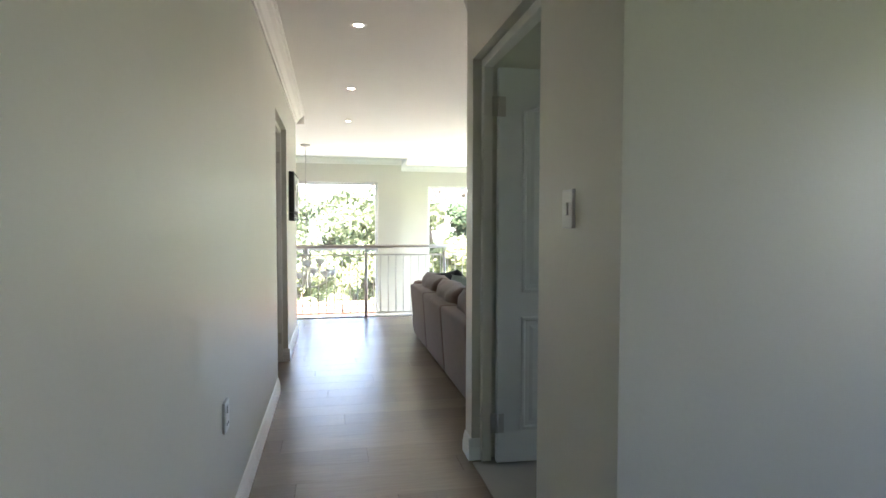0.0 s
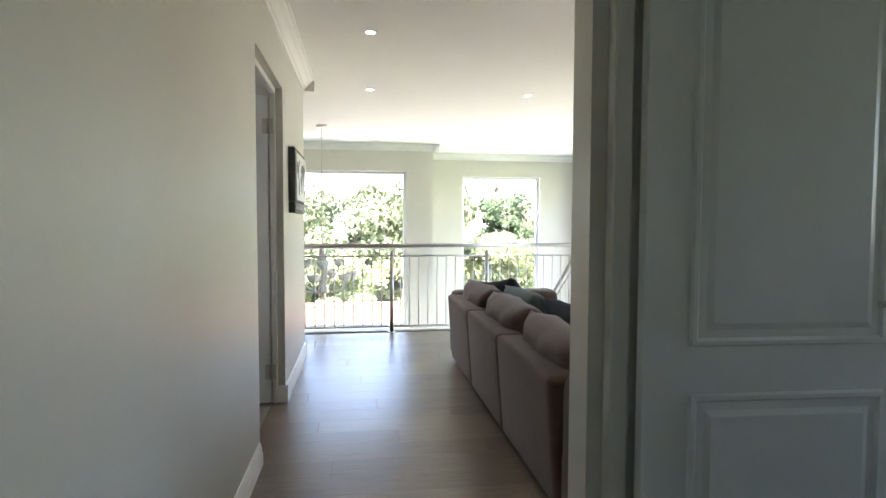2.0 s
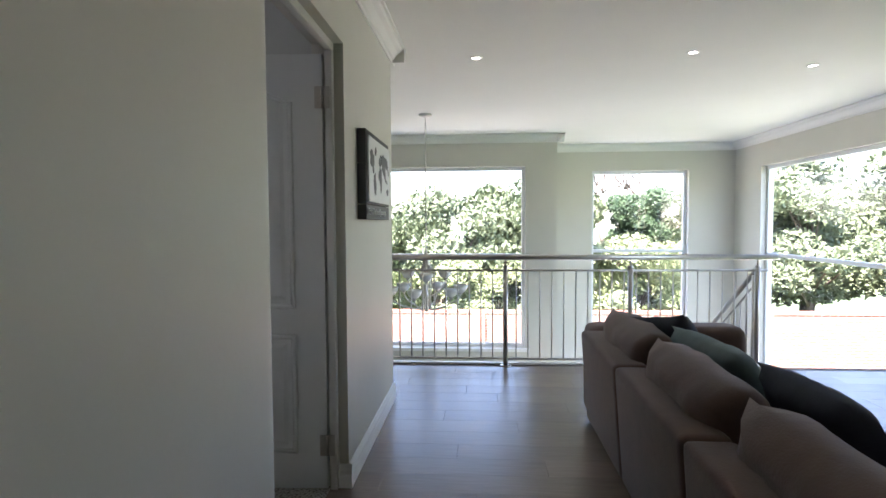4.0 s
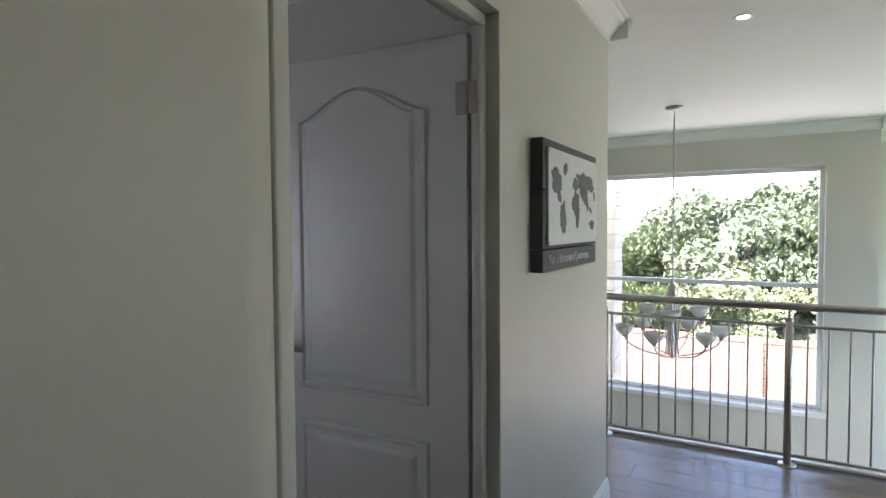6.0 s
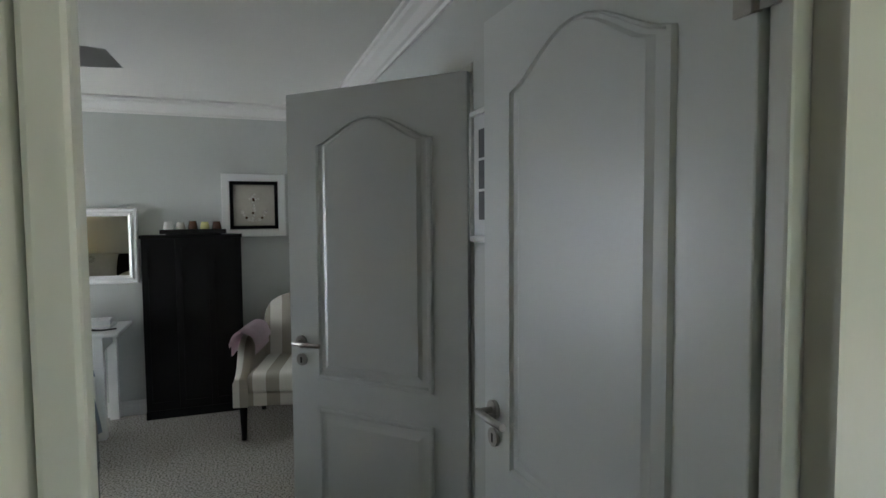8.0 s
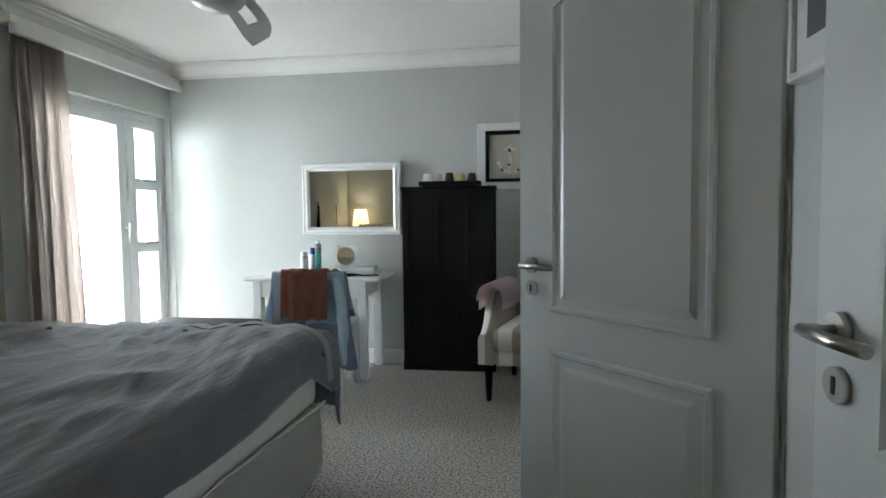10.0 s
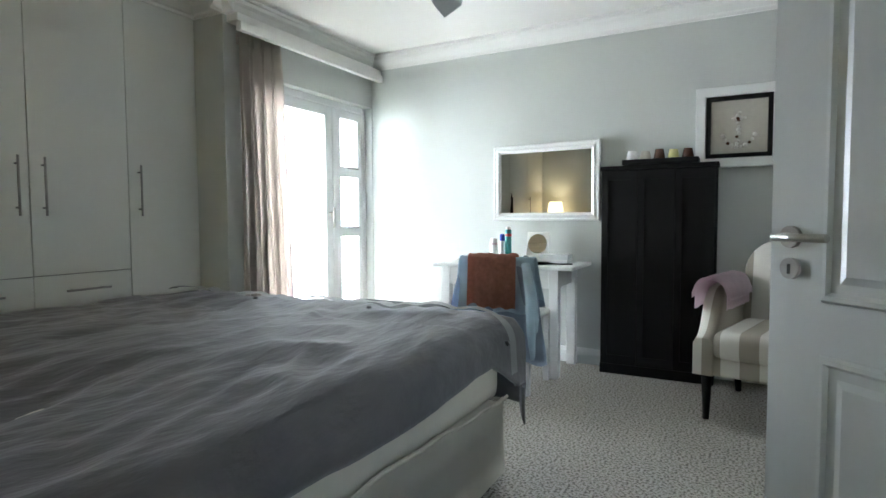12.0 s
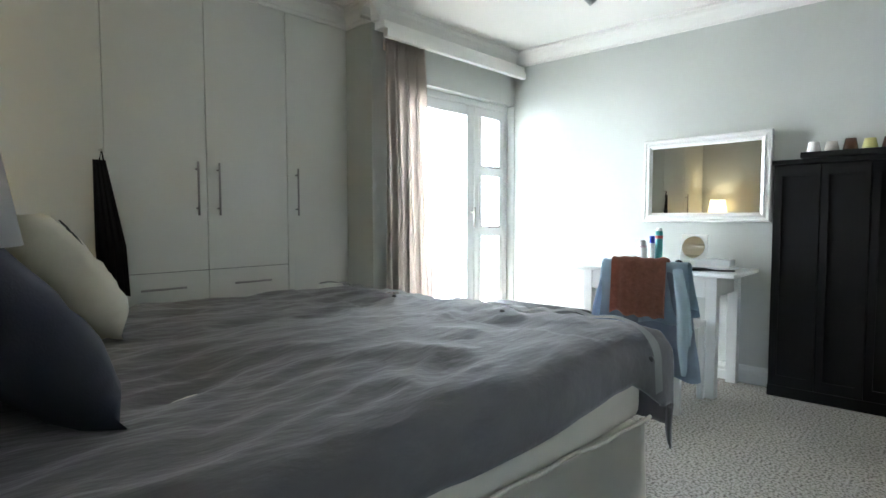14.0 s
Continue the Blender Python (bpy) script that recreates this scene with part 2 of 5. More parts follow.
def lathe(bm, prof, at=(0, 0, 0), seg=24):
    """A turned shape from (radius, z) pairs."""
    rings = [[bm.verts.new((at[0] + max(r, 1e-4) * math.cos(2 * math.pi * k / seg), at[1] + max(r, 1e-4) * math.sin(2 * math.pi * k / seg), at[2] + z)) for k in range(seg)] for r, z in prof]
    for a, b in zip(rings, rings[1:]):
        for k in range(seg):
            bm.faces.new((a[k], a[(k + 1) % seg], b[(k + 1) % seg], b[k])).smooth = True
    return bm


def prism(bm, outline, thick, m):
    """A flat outline (u, v) given a thickness along its local z."""
    a = [bm.verts.new(m @ Vector((u, v, 0))) for u, v in outline]
    b = [bm.verts.new(m @ Vector((u, v, thick))) for u, v in outline]
    n = len(a)
    bm.faces.new(a[::-1])
    bm.faces.new(b)
    for k in range(n):
        bm.faces.new((a[k], a[(k + 1) % n], b[(k + 1) % n], b[k]))
    return bm


def extrude_profile(bm, prof, p0, p1, out):
    """A moulding: (out, z) pairs swept level from p0 to p1; out is the way it stands off the wall."""
    o = Vector(out)
    ends = [[bm.verts.new(Vector(p) + o * a + Vector((0, 0, z))) for a, z in prof] for p in (p0, p1)]
    n = len(prof)
    for k in range(n):
        bm.faces.new((ends[0][k], ends[0][(k + 1) % n], ends[1][(k + 1) % n], ends[1][k]))
    bm.faces.new(ends[0])
    bm.faces.new(ends[1][::-1])
    return bm


def finish(name, bm, material, smooth=False):
    bmesh.ops.recalc_face_normals(bm, faces=bm.faces)
    me = bpy.data.meshes.new(name)
    if smooth:
        for f in bm.faces:
            f.smooth = True
    bm.to_mesh(me)
    bm.free()
    me.materials.append(material)
    return me


def part(name, bm, material, parent, label="", smooth=False):
    ob = new(name, finish(name, bm, material, smooth))
    ob.parent = parent
    if label:
        tagged(ob, label)
    return ob


def structure(name, bm, material, label, category="wall"):
    return tagged(new(name, finish(name, bm, material)), label, category, kind="structure")


def thing(name, label, category, m=None, group=""):
    ob = tagged(new(name), label, category, group)
    ob.empty_display_size = 0.05
    if m is not None:
        ob.matrix_basis = m
    return ob


def pillow(w, h, t, puff=0.55, seed=0, n=14):
    """A stuffed cushion lying in its local xy plane, with pinched corners."""
    bm = bmesh.new()
    g = {}
    for s in (1, -1):
        for i in range(n + 1):
            for j in range(n + 1):
                u, v = 2 * i / n - 1, 2 * j / n - 1
                edge = i in (0, n) or j in (0, n)
                if edge and s < 0:
                    g[s, i, j] = g[1, i, j]
                    continue
                k = max(0.0, (1 - u ** 4) * (1 - v ** 4)) ** puff
                pin = 1 - 0.07 * (1 - abs(u) ** 2) * abs(v) ** 4
                pin2 = 1 - 0.07 * (1 - abs(v) ** 2) * abs(u) ** 4
                wr = 0.04 * t * noise.noise(Vector((u * 3 + seed, v * 3, s)))
                g[s, i, j] = bm.verts.new((u * w / 2 * pin2, v * h / 2 * pin, s * (t / 2 * k) + wr * k * 3))
        for i in range(n):
            for j in range(n):
                q = (g[s, i, j], g[s, i + 1, j], g[s, i + 1, j + 1], g[s, i, j + 1])
                bm.faces.new(q if s > 0 else q[::-1]).smooth = True
    return bm


def soft_box(x0, x1, y0, y1, z0, z1, r, seg=4):
    bm = bev(box(bmesh.new(), x0, x1, y0, y1, z0, z1), r, seg)
    for f in bm.faces:
        f.smooth = True
    return bm


def wall_with(bm, axis, a0, a1, b0, b1, z0, z1, holes):
    """A wall along axis ('x' or 'y') from b0 to b1, between a0 and a1 across, with holes (b0, b1, z0, z1) cut through."""
    cuts = sorted({b0, b1, *[h[0] for h in holes], *[h[1] for h in holes]})
    for lo, hi in zip(cuts, cuts[1:]):
        zs = sorted((h[2], h[3]) for h in holes if h[0] <= lo + 1e-6 and h[1] >= hi - 1e-6)
        z = z0
        for c, d in zs + [(z1, z1)]:
            if c > z + 1e-6:
                box(bm, *((a0, a1, lo, hi) if axis == "y" else (lo, hi, a0, a1)), z, c)
            z = max(z, d)
    return bm


# ---------- structure ----------
CEILING, LOW, BED_CEILING = 2.52, -2.95, 2.46
LX, LB = -0.555, -0.705          # corridor face and bedroom face of the wall between them
RX, RB = 0.57, 0.665            # corridor face and room face of the short wall opposite
DOOR_HEAD = 2.11
BATH_Y, FAR_X, WARD_Y, WIN_Y = 5.395, -4.95, 1.62, 1.88
OPEN0, OPEN1, WALL_END, EDGE, BAY_Y, NORTH_Y, EAST = 4.335, 5.33, 6.70, 7.74, 10.8, 12.0, 4.15

bm = wall_with(bmesh.new(), "y", LB, LX, -2.6, WALL_END, 0, CEILING, [(OPEN0, OPEN1, 0, DOOR_HEAD)])
structure("wall_corridor_left", bm, WALL, "warm grey painted passage wall with a doorway")
bm = wall_with(bmesh.new(), "y", RX, RB, 1.375, 3.04, 0, CEILING, [(1.95, 2.91, 0, DOOR_HEAD)])
structure("wall_corridor_right", bm, WALL, "warm grey painted wall with a doorway and light switch")
structure("wall_study_end", boxes((RB, EAST, 1.375, 1.505, 0, CEILING)), WALL, "painted wall that ends the passage side")
structure("wall_study_lounge", boxes((RB, EAST, 2.91, 3.04, 0, CEILING)), WALL, "painted partition wall behind the sofa")
bm = wall_with(bmesh.new(), "x", WALL_END - 0.12, WALL_END, -3.0, LB, LOW, CEILING, [])
structure("wall_void_south", bm, WALL, "painted wall beside the double-height void")
structure("wall_void_west", boxes((-3.15, -3.0, WALL_END - 0.12, 10.95, LOW, CEILING)), WALL, "painted side wall of the double-height void")
W1 = (-1.73, 0.72, -0.55, 2.07)
bm = wall_with(bmesh.new(), "x", 10.8, 10.98, -3.0, 1.165, LOW, CEILING, [W1])
structure("wall_window_bay", bm, WALL, "pale painted wall with a tall picture window")
structure("wall_bay_return", boxes((1.045, 1.165, 10.98, 12.0, LOW, CEILING)), WALL, "pale painted return wall of the bay")
W2 = (1.89, 3.43, -2.2, 2.10)
bm = wall_with(bmesh.new(), "x", 12.0, 12.18, 1.045, EAST, LOW, CEILING, [W2])
structure("wall_window_north", bm, WALL, "pale painted wall with a tall window")
W3 = (8.0, 11.17, -2.2, 2.07)
W4 = (6.0, 7.4, 0.05, 2.15)
W5 = (-1.5, 0.4, 0.90, 2.10)
W6 = (1.75, 2.8, 1.0, 2.10)
bm = wall_with(bmesh.new(), "y", EAST, EAST + 0.18, -2.6, 12.18, LOW, CEILING, [W3, W4, W5, W6])
structure("wall_east", bm, WALL, "pale painted outer wall with tall windows")
structure("wall_passage_back", boxes((LX, EAST, -2.74, -2.6, 0, CEILING)), WALL, "painted wall behind the passage")
# bedroom
bm = wall_with(bmesh.new(), "x", BATH_Y, BATH_Y + 0.12, FAR_X, LB, 0, CEILING, [(-2.73, -1.89, 0, 2.07)])
structure("wall_bathroom", bm, BEDWALL, "cool grey bedroom wall with the bathroom doorway")
structure("wall_bedroom_far", boxes((FAR_X - 0.15, FAR_X, WIN_Y - 0.2, WALL_END - 0.12, 0, CEILING)), BEDWALL, "cool grey bedroom wall behind the dressing table")
GD = (-4.94, -3.50, 0.0, 2.03)
bm = wall_with(bmesh.new(), "x", WIN_Y - 0.22, WIN_Y, FAR_X, -3.36, 0, CEILING, [GD])
structure("wall_bedroom_window", bm, BEDWALL, "cool grey wall around the glazed balcony door")
structure("wall_nib_side", boxes((-3.48, -3.36, 0.9, WIN_Y - 0.22, 0, CEILING)), BEDWALL, "cool grey nib wall beside the wardrobe")
structure("wall_wardrobe_back", boxes((-3.36, LB, 0.90, 1.00, 0, CEILING)), BEDWALL, "painted wall behind the wardrobe")
structure("wall_bathroom_back", boxes((FAR_X, LB, WALL_END - 0.26, WALL_END - 0.12, 0, CEILING)), BEDWALL, "painted bathroom back wall")
structure("wall_bed_head", boxes((LB - 0.006, LB, 1.00, OPEN0, 0, CEILING)), BEDWALL, "cool grey painted wall behind the bed head")
bm = boxes((FAR_X - 0.15, EAST + 0.18, -2.74, WALL_END, CEILING, CEILING + 0.12), (-3.15, EAST + 0.18, WALL_END, 12.18, CEILING, CEILING + 0.12))
structure("ceiling", bm, CEIL, "smooth white painted ceiling", "ceiling")
structure("ceiling_bedroom", boxes((FAR_X, LB - 0.006, 1.0, BATH_Y, BED_CEILING, CEILING - 0.002)), CEIL, "smooth white painted bedroom ceiling", "ceiling")
structure("floor_bedroom", boxes((FAR_X, LB + 0.0625, 1.0, 6.3, -0.12, 0.0)), CARPET, "speckled cream and grey looped carpet", "floor")
bm = boxes((LB + 0.062, EAST, -2.6, WALL_END, -0.14, -0.012), (-3.0, EAST, WALL_END, EDGE, -0.14, -0.012))
floor = structure("floor_passage", bm, SUBFLOOR, "grey-brown laminate plank floor", "floor")
structure("slab_edge", boxes((-3.0, 2.5, EDGE, EDGE + 0.04, -0.30, 0.004)), TRIM, "white painted floor edge under the railing", "trim")
structure("slab_soffit", boxes((-3.0, EAST, WALL_END, EDGE, -0.30, -0.142)), CEIL, "white painted underside of the landing", "ceiling")
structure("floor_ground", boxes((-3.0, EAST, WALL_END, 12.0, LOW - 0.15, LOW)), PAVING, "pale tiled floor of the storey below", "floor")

# cornices
CP = [(0, -0.115), (0.012, -0.115), (0.016, -0.098), (0.030, -0.090), (0.055, -0.055), (0.078, -0.040), (0.085, -0.022), (0.10, -0.018), (0.10, 0), (0, 0)]
SP = [(0, 0.0), (0.018, 0), (0.018, 0.060), (0.014, 0.068), (0.014, 0.085), (0.009, 0.098), (0.006, 0.112), (0, 0.114)]


def cornice(p0, p1, out, top=CEILING):
    bm = extrude_profile(bmesh.new(), CP, (*p0, top - 0.001), (*p1, top - 0.001), out)
    return structure("cornice", bm, CORN, "white moulded plaster cornice", "cornice")


def skirting(p0, p1, out, z=0.0):
    bm = extrude_profile(bmesh.new(), SP, (*p0, z), (*p1, z), out)
    return structure("baseboard", bm, TRIM, "white moulded skirting board", "skirting")


cornice((LX, -2.6), (LX, WALL_END + 0.1), (1, 0, 0))
cornice((-3.0, WALL_END), (LX + 0.1, WALL_END), (0, 1, 0))
cornice((-3.0, BAY_Y), (1.265, BAY_Y), (0, -1, 0))
cornice((1.165, BAY_Y - 0.1), (1.165, NORTH_Y), (1, 0, 0))
cornice((1.165, NORTH_Y), (EAST, NORTH_Y), (0, -1, 0))
cornice((EAST, 3.04), (EAST, NORTH_Y), (-1, 0, 0))
cornice((RX, 3.04), (EAST, 3.04), (0, 1, 0))
cornice((FAR_X, WIN_Y), (FAR_X, BATH_Y), (1, 0, 0), BED_CEILING)
cornice((FAR_X, BATH_Y), (LB, BATH_Y), (0, -1, 0), BED_CEILING)
cornice((FAR_X, WIN_Y), (-3.26, WIN_Y), (0, 1, 0), BED_CEILING)
cornice((-3.36, WARD_Y), (-3.36, WIN_Y + 0.1), (1, 0, 0), BED_CEILING)
cornice((-3.36, WARD_Y), (LB, WARD_Y), (0, 1, 0), BED_CEILING)
cornice((LB - 0.006, WARD_Y), (LB - 0.006, OPEN0), (-1, 0, 0), BED_CEILING)

skirting((LX, -2.6), (LX, OPEN0), (1, 0, 0))
skirting((LX, OPEN1), (LX, WALL_END + 0.018), (1, 0, 0))
skirting((LX - 0.075, OPEN1), (LX + 0.018, OPEN1), (0, -1, 0))
skirting((-0.7, WALL_END), (LX, WALL_END), (0, 1, 0))
skirting((RX, 1.375), (RX, 1.95), (-1, 0, 0))
skirting((RX, 2.91), (RX, 3.04), (-1, 0, 0))
skirting((RX - 0.018, 2.91), (RX + 0.055, 2.91), (0, -1, 0))
skirting((RX, 1.375), (EAST, 1.375), (0, -1, 0))
skirting((RX, 3.04), (EAST, 3.04), (0, 1, 0))
skirting((FAR_X, WIN_Y), (FAR_X, BATH_Y), (1, 0, 0))
skirting((FAR_X, BATH_Y), (-2.78, BATH_Y), (0, -1, 0))
skirting((-1.84, BATH_Y), (LB, BATH_Y), (0, -1, 0))


# ---------- doors ----------
def arch_outline(x0, x1, z0, z1, rise):
    """Panel outline with an arched, eared top; rise 0 gives a rectangle."""
    pts = [(x0, z0), (x1, z0)]
    if rise:
        w = x1 - x0
        pts += [(x1, z1 - rise)]
        for k in range(1, 12):
            s = k / 12
            pts.append((x1 - w * s, z1 - rise + rise * (math.sin(math.pi * s) ** 1.5)))
        pts += [(x0, z1 - rise)]
    else:
        pts += [(x1, z1), (x0, z1)]
    return pts


def inset(pts, d):
    c = Vector((sum(p[0] for p in pts) / len(pts), sum(p[1] for p in pts) / len(pts)))
    hx = max(abs(p[0] - c.x) for p in pts)
    hz = max(abs(p[1] - c.y) for p in pts)
    return [(c.x + (p[0] - c.x) * (hx - d) / hx, c.y + (p[1] - c.y) * (hz - d) / hz) for p in pts]


def panel_relief(pts, y, s):
    """A moulding round a panel and the raised field inside it, on one face of a leaf; s is the way out."""
    bm = bmesh.new()
    loops = []
    for d, o in ((0, 0), (0.006, 0.008), (0.016, 0.009), (0.024, 0.001), (0.045, 0.002), (0.062, 0.008)):
        loops.append([bm.verts.new((u, y + s * o, v)) for u, v in inset(pts, d)])
    n = len(pts)
    for a, b in zip(loops, loops[1:]):
        for k in range(n):
            bm.faces.new((a[k], a[(k + 1) % n], b[(k + 1) % n], b[k]))
    bm.faces.new(loops[-1])
    return bm


def lever(parent, x, y, z, s, way):
    """Lever handle, rose and keyhole plate on one face; way: the way the lever points."""
    h = part("handle", tube(tube(tube(bmesh.new(), [(x, y, z), (x, y + s * 0.012, z)], 0.026, 20), [(x, y + s * 0.01, z), (x, y + s * 0.05, z)], 0.010, 12),
                            [(x - way * 0.008, y + s * 0.05, z), (x + way * 0.06, y + s * 0.052, z), (x + way * 0.125, y + s * 0.046, z)], 0.0095, 12), STEEL, parent, "brushed steel lever handle")
    part("keyhole_plate", tube(bmesh.new(), [(x, y, z - 0.075), (x, y + s * 0.010, z - 0.075)], 0.025, 20), STEEL, parent, "round steel keyhole plate")
    part("keyhole", boxes((x - 0.004, x + 0.004, y + s * 0.0098, y + s * 0.0112, z - 0.088, z - 0.064)), GAP, parent)
    return h


def door(name, label, hinge, angle, width, height, panels=(0.14, 0.86, 0.74)):
    """A moulded two-panel leaf; hinged at its local origin and reaching along local x."""
    th = 0.040
    e = thing(name, label, "door", pose(hinge[0], hinge[1], 0.012, 0, 0, angle))
    e["kind"] = "structure"
    part("leaf", bev(box(bmesh.new(), 0, width, -th / 2, th / 2, 0, height - 0.012), 0.002, 1), DOOR, e)
    for s in (1, -1):
        part("panel", panel_relief(arch_outline(panels[0], width - panels[0], panels[1], height - 0.13, 0.10), s * (th / 2 + 0.0005), s), DOOR, e)
        part("panel", panel_relief(arch_outline(panels[0], width - panels[0], 0.17, panels[2], 0), s * (th / 2 + 0.0005), s), DOOR, e)
        lever(e, width - 0.062, s * th / 2, 1.005, s, -1)
    return e


def hinges(leaf, dx, dy, zs=(0.21, 1.84)):
    for z in zs:
        h = part("hinge", tube(boxes((-0.035, 0.0, dy - 0.002, dy + 0.002, z - 0.05, z + 0.05), (0.0, 0.035, dy - 0.0025, dy + 0.0025, z - 0.05, z + 0.05)), [(0, dy, z - 0.05), (0, dy, z + 0.05)], 0.007, 10), STEEL, leaf, "steel butt hinge")
    return leaf


# bedroom door: opens into the room, almost at right angles to the wall
d1 = door("door_1", "white moulded two-panel bedroom door standing open", (-0.645, 5.303), 182.6, 0.82, 2.05)
hinges(d1, 0, 0.024)
d2 = door("door_2", "white moulded two-panel bathroom door standing half open", (-1.908, 5.388), 223.8, 0.82, 2.04)
d3 = door("door_3", "white moulded two-panel study door standing open", (0.683, 2.835), -3.0, 0.81, 2.05, (0.125, 0.89, 0.765))
hinges(d3, 0, -0.024)


def door_frame(axis, name, a0, a1, b0, b1, head, w=0.045, proud=0.0):
    bm = bmesh.new()
    for b in ((b0, b0 + w), (b1 - w, b1)):
        box(bm, *((a0, a1, *b) if axis == "y" else (*b, a0, a1)), 0, head - w)
    box(bm, *((a0, a1, b0, b1) if axis == "y" else (b0, b1, a0, a1)), head - w, head)
    bev(bm, 0.006, 2)
    return structure(name, bm, FRAME, "off-white painted door frame", "door frame")


JAMB0 = OPEN0 + 0.125            # the rounded plaster reveal runs from the passage corner to the frame
door_frame("y", "door_frame_bedroom", LX - 0.081, LX - 0.045, JAMB0, OPEN1, DOOR_HEAD, 0.038)
door_frame("x", "door_frame_bathroom", BATH_Y - 0.004, BATH_Y + 0.10, -2.73, -1.89, 2.07, 0.03)
door_frame("y", "door_frame_study", RX + 0.045, RB + 0.004, 1.95, 2.91, DOOR_HEAD)
bm = bmesh.new()
reveal = [(LX - 0.0005, OPEN0 - 0.004)]
for k in range(13):
    a = math.pi / 2 * k / 12
    reveal.append((LX - 0.085 * (1 - math.cos(a)), OPEN0 + 0.128 * math.sin(a)))
reveal += [(LB + 0.001, JAMB0 + 0.003), (LB + 0.001, OPEN0 - 0.004)]
prism(bm, reveal, DOOR_HEAD, Matrix.Identity(4))
structure("door_reveal_bedroom", bm, WALL, "rounded plaster reveal beside the bedroom door", "wall")
structure("threshold_study", boxes((RX - 0.005, RB, 2.00, 2.86, -0.012, 0.006)), PAVING, "pale threshold strip under a door", "threshold")
structure("floor_study", boxes((RB, EAST, 1.465, 2.91, -0.012, 0.003)), PAVING, "pale tiled floor of the study", "floor")


# ---------- windows ----------
def window(name, axis, at, hole, rails, uprights=(), depth=0.06, w=0.05, label="white aluminium window with clear panes"):
    """A frame and its panes in a hole; axis is the wall's run."""
    b0, b1, z0, z1 = hole
    e = tagged(thing(name, label, "window"), kind="structure")
    def slab(bm, p0, p1, q0, q1, r0=at, r1=at + depth):
        return box(bm, *((p0, p1, r0, r1) if axis == "x" else (r0, r1, p0, p1)), q0, q1)
    for p in ((b0, b0 + w, z0, z1), (b1 - w, b1, z0, z1), (b0 + w, b1 - w, z0, z0 + w), (b0 + w, b1 - w, z1 - w, z1)):
        part("frame", bev(slab(bmesh.new(), *p), 0.006, 1), ALU, e)
    for z in rails:
        part("rail", bev(slab(bmesh.new(), b0 + w, b1 - w, z - w / 2, z + w / 2), 0.005, 1), ALU, e)
    for u in uprights:
        part("mullion", bev(slab(bmesh.new(), u - w / 2, u + w / 2, z0 + w, z1 - w), 0.005, 1), ALU, e)
    zs, us = [z0 + w, *sorted(rails), z1 - w], [b0 + w, *sorted(uprights), b1 - w]
    for c, d in zip(zs, zs[1:]):
        for p, q in zip(us, us[1:]):
            g = part("pane", slab(bmesh.new(), p, q, c, d, at + depth * 0.4, at + depth * 0.4 + 0.005), GLASS, e)
            g.visible_shadow = False
    return e


window("window_1", "x", 10.90, W1, [0.79])
window("window_2", "x", 12.10, W2, [0.79])
window("window_3", "y", EAST + 0.08, W3, [0.79])
window("window_4", "y", EAST + 0.08, W4, [], [6.7])
window("window_5", "y", EAST + 0.08, W5, [], [-0.55])
window("window_6", "y", EAST + 0.08, W6, [])
structure("window_sill", boxes((-1.78, 0.77, 10.74, 10.80, -0.60, -0.55), bevel=0.006), TRIM, "white window sill", "sill")

# ---------- outdoors ----------
structure("ground", boxes((-400, 400, -300, 500, LOW - 0.4, LOW - 0.16)), GRASS, "green lawn and veld beyond the house", "ground")
structure("pavement", boxes((-14, 16, 12.3, 17.6, LOW - 0.159, LOW - 0.12)), PATIO, "pale paving behind the house, colour raised to bounce light", "paving")
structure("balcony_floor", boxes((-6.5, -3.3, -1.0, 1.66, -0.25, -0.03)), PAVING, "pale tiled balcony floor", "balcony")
wall_g = thing("garden_wall", "red face-brick garden wall with a coping", "wall", pose(0, 19.6, LOW - 0.16))
part("brickwork", boxes((-30, 30, 0, 0.23, 0, 1.62)), BRICK, wall_g)
part("coping", boxes((-30, 30, -0.03, 0.26, 1.62, 1.70), bevel=0.01), BRICK, wall_g, "brick-on-edge coping")
for k in range(-6, 7):
    part("pier", boxes((k * 4.2 - 0.2, k * 4.2 + 0.2, -0.12, -0.002, 0, 1.66), bevel=0.008), BRICK, wall_g)

pil = thing("stone_pillar", "pale sandstone block pillar outside the window", "pillar", pose(-2.15, 12.9, LOW - 0.13))
for k in range(26):
    w = 0.30 + 0.015 * noise.noise(Vector((k * 1.7, 0, 0)))
    part("stone", boxes((-w, w, -0.28, 0.28, k * 0.22, k * 0.22 + 0.214), bevel=0.012), STONE, pil)


def crown(bm, centre, radii, count, size, rng):
    c = Vector(centre)
    for _ in range(count):
        d = Vector((rng.gauss(0, 1), rng.gauss(0, 1), rng.gauss(0, 1))).normalized()
        k = rng.random() ** 0.45
        p = c + Vector((d.x * radii[0], d.y * radii[1], d.z * radii[2])) * k
        u = Vector((rng.gauss(0, 1), rng.gauss(0, 1), rng.gauss(0, 1))).normalized() * size * rng.uniform(0.5, 1.3)
        v = u.orthogonal().normalized() * size * rng.uniform(0.3, 0.7)
        bm.faces.new([bm.verts.new(q) for q in (p - u, p + v * 0.8, p + u, p - v)])


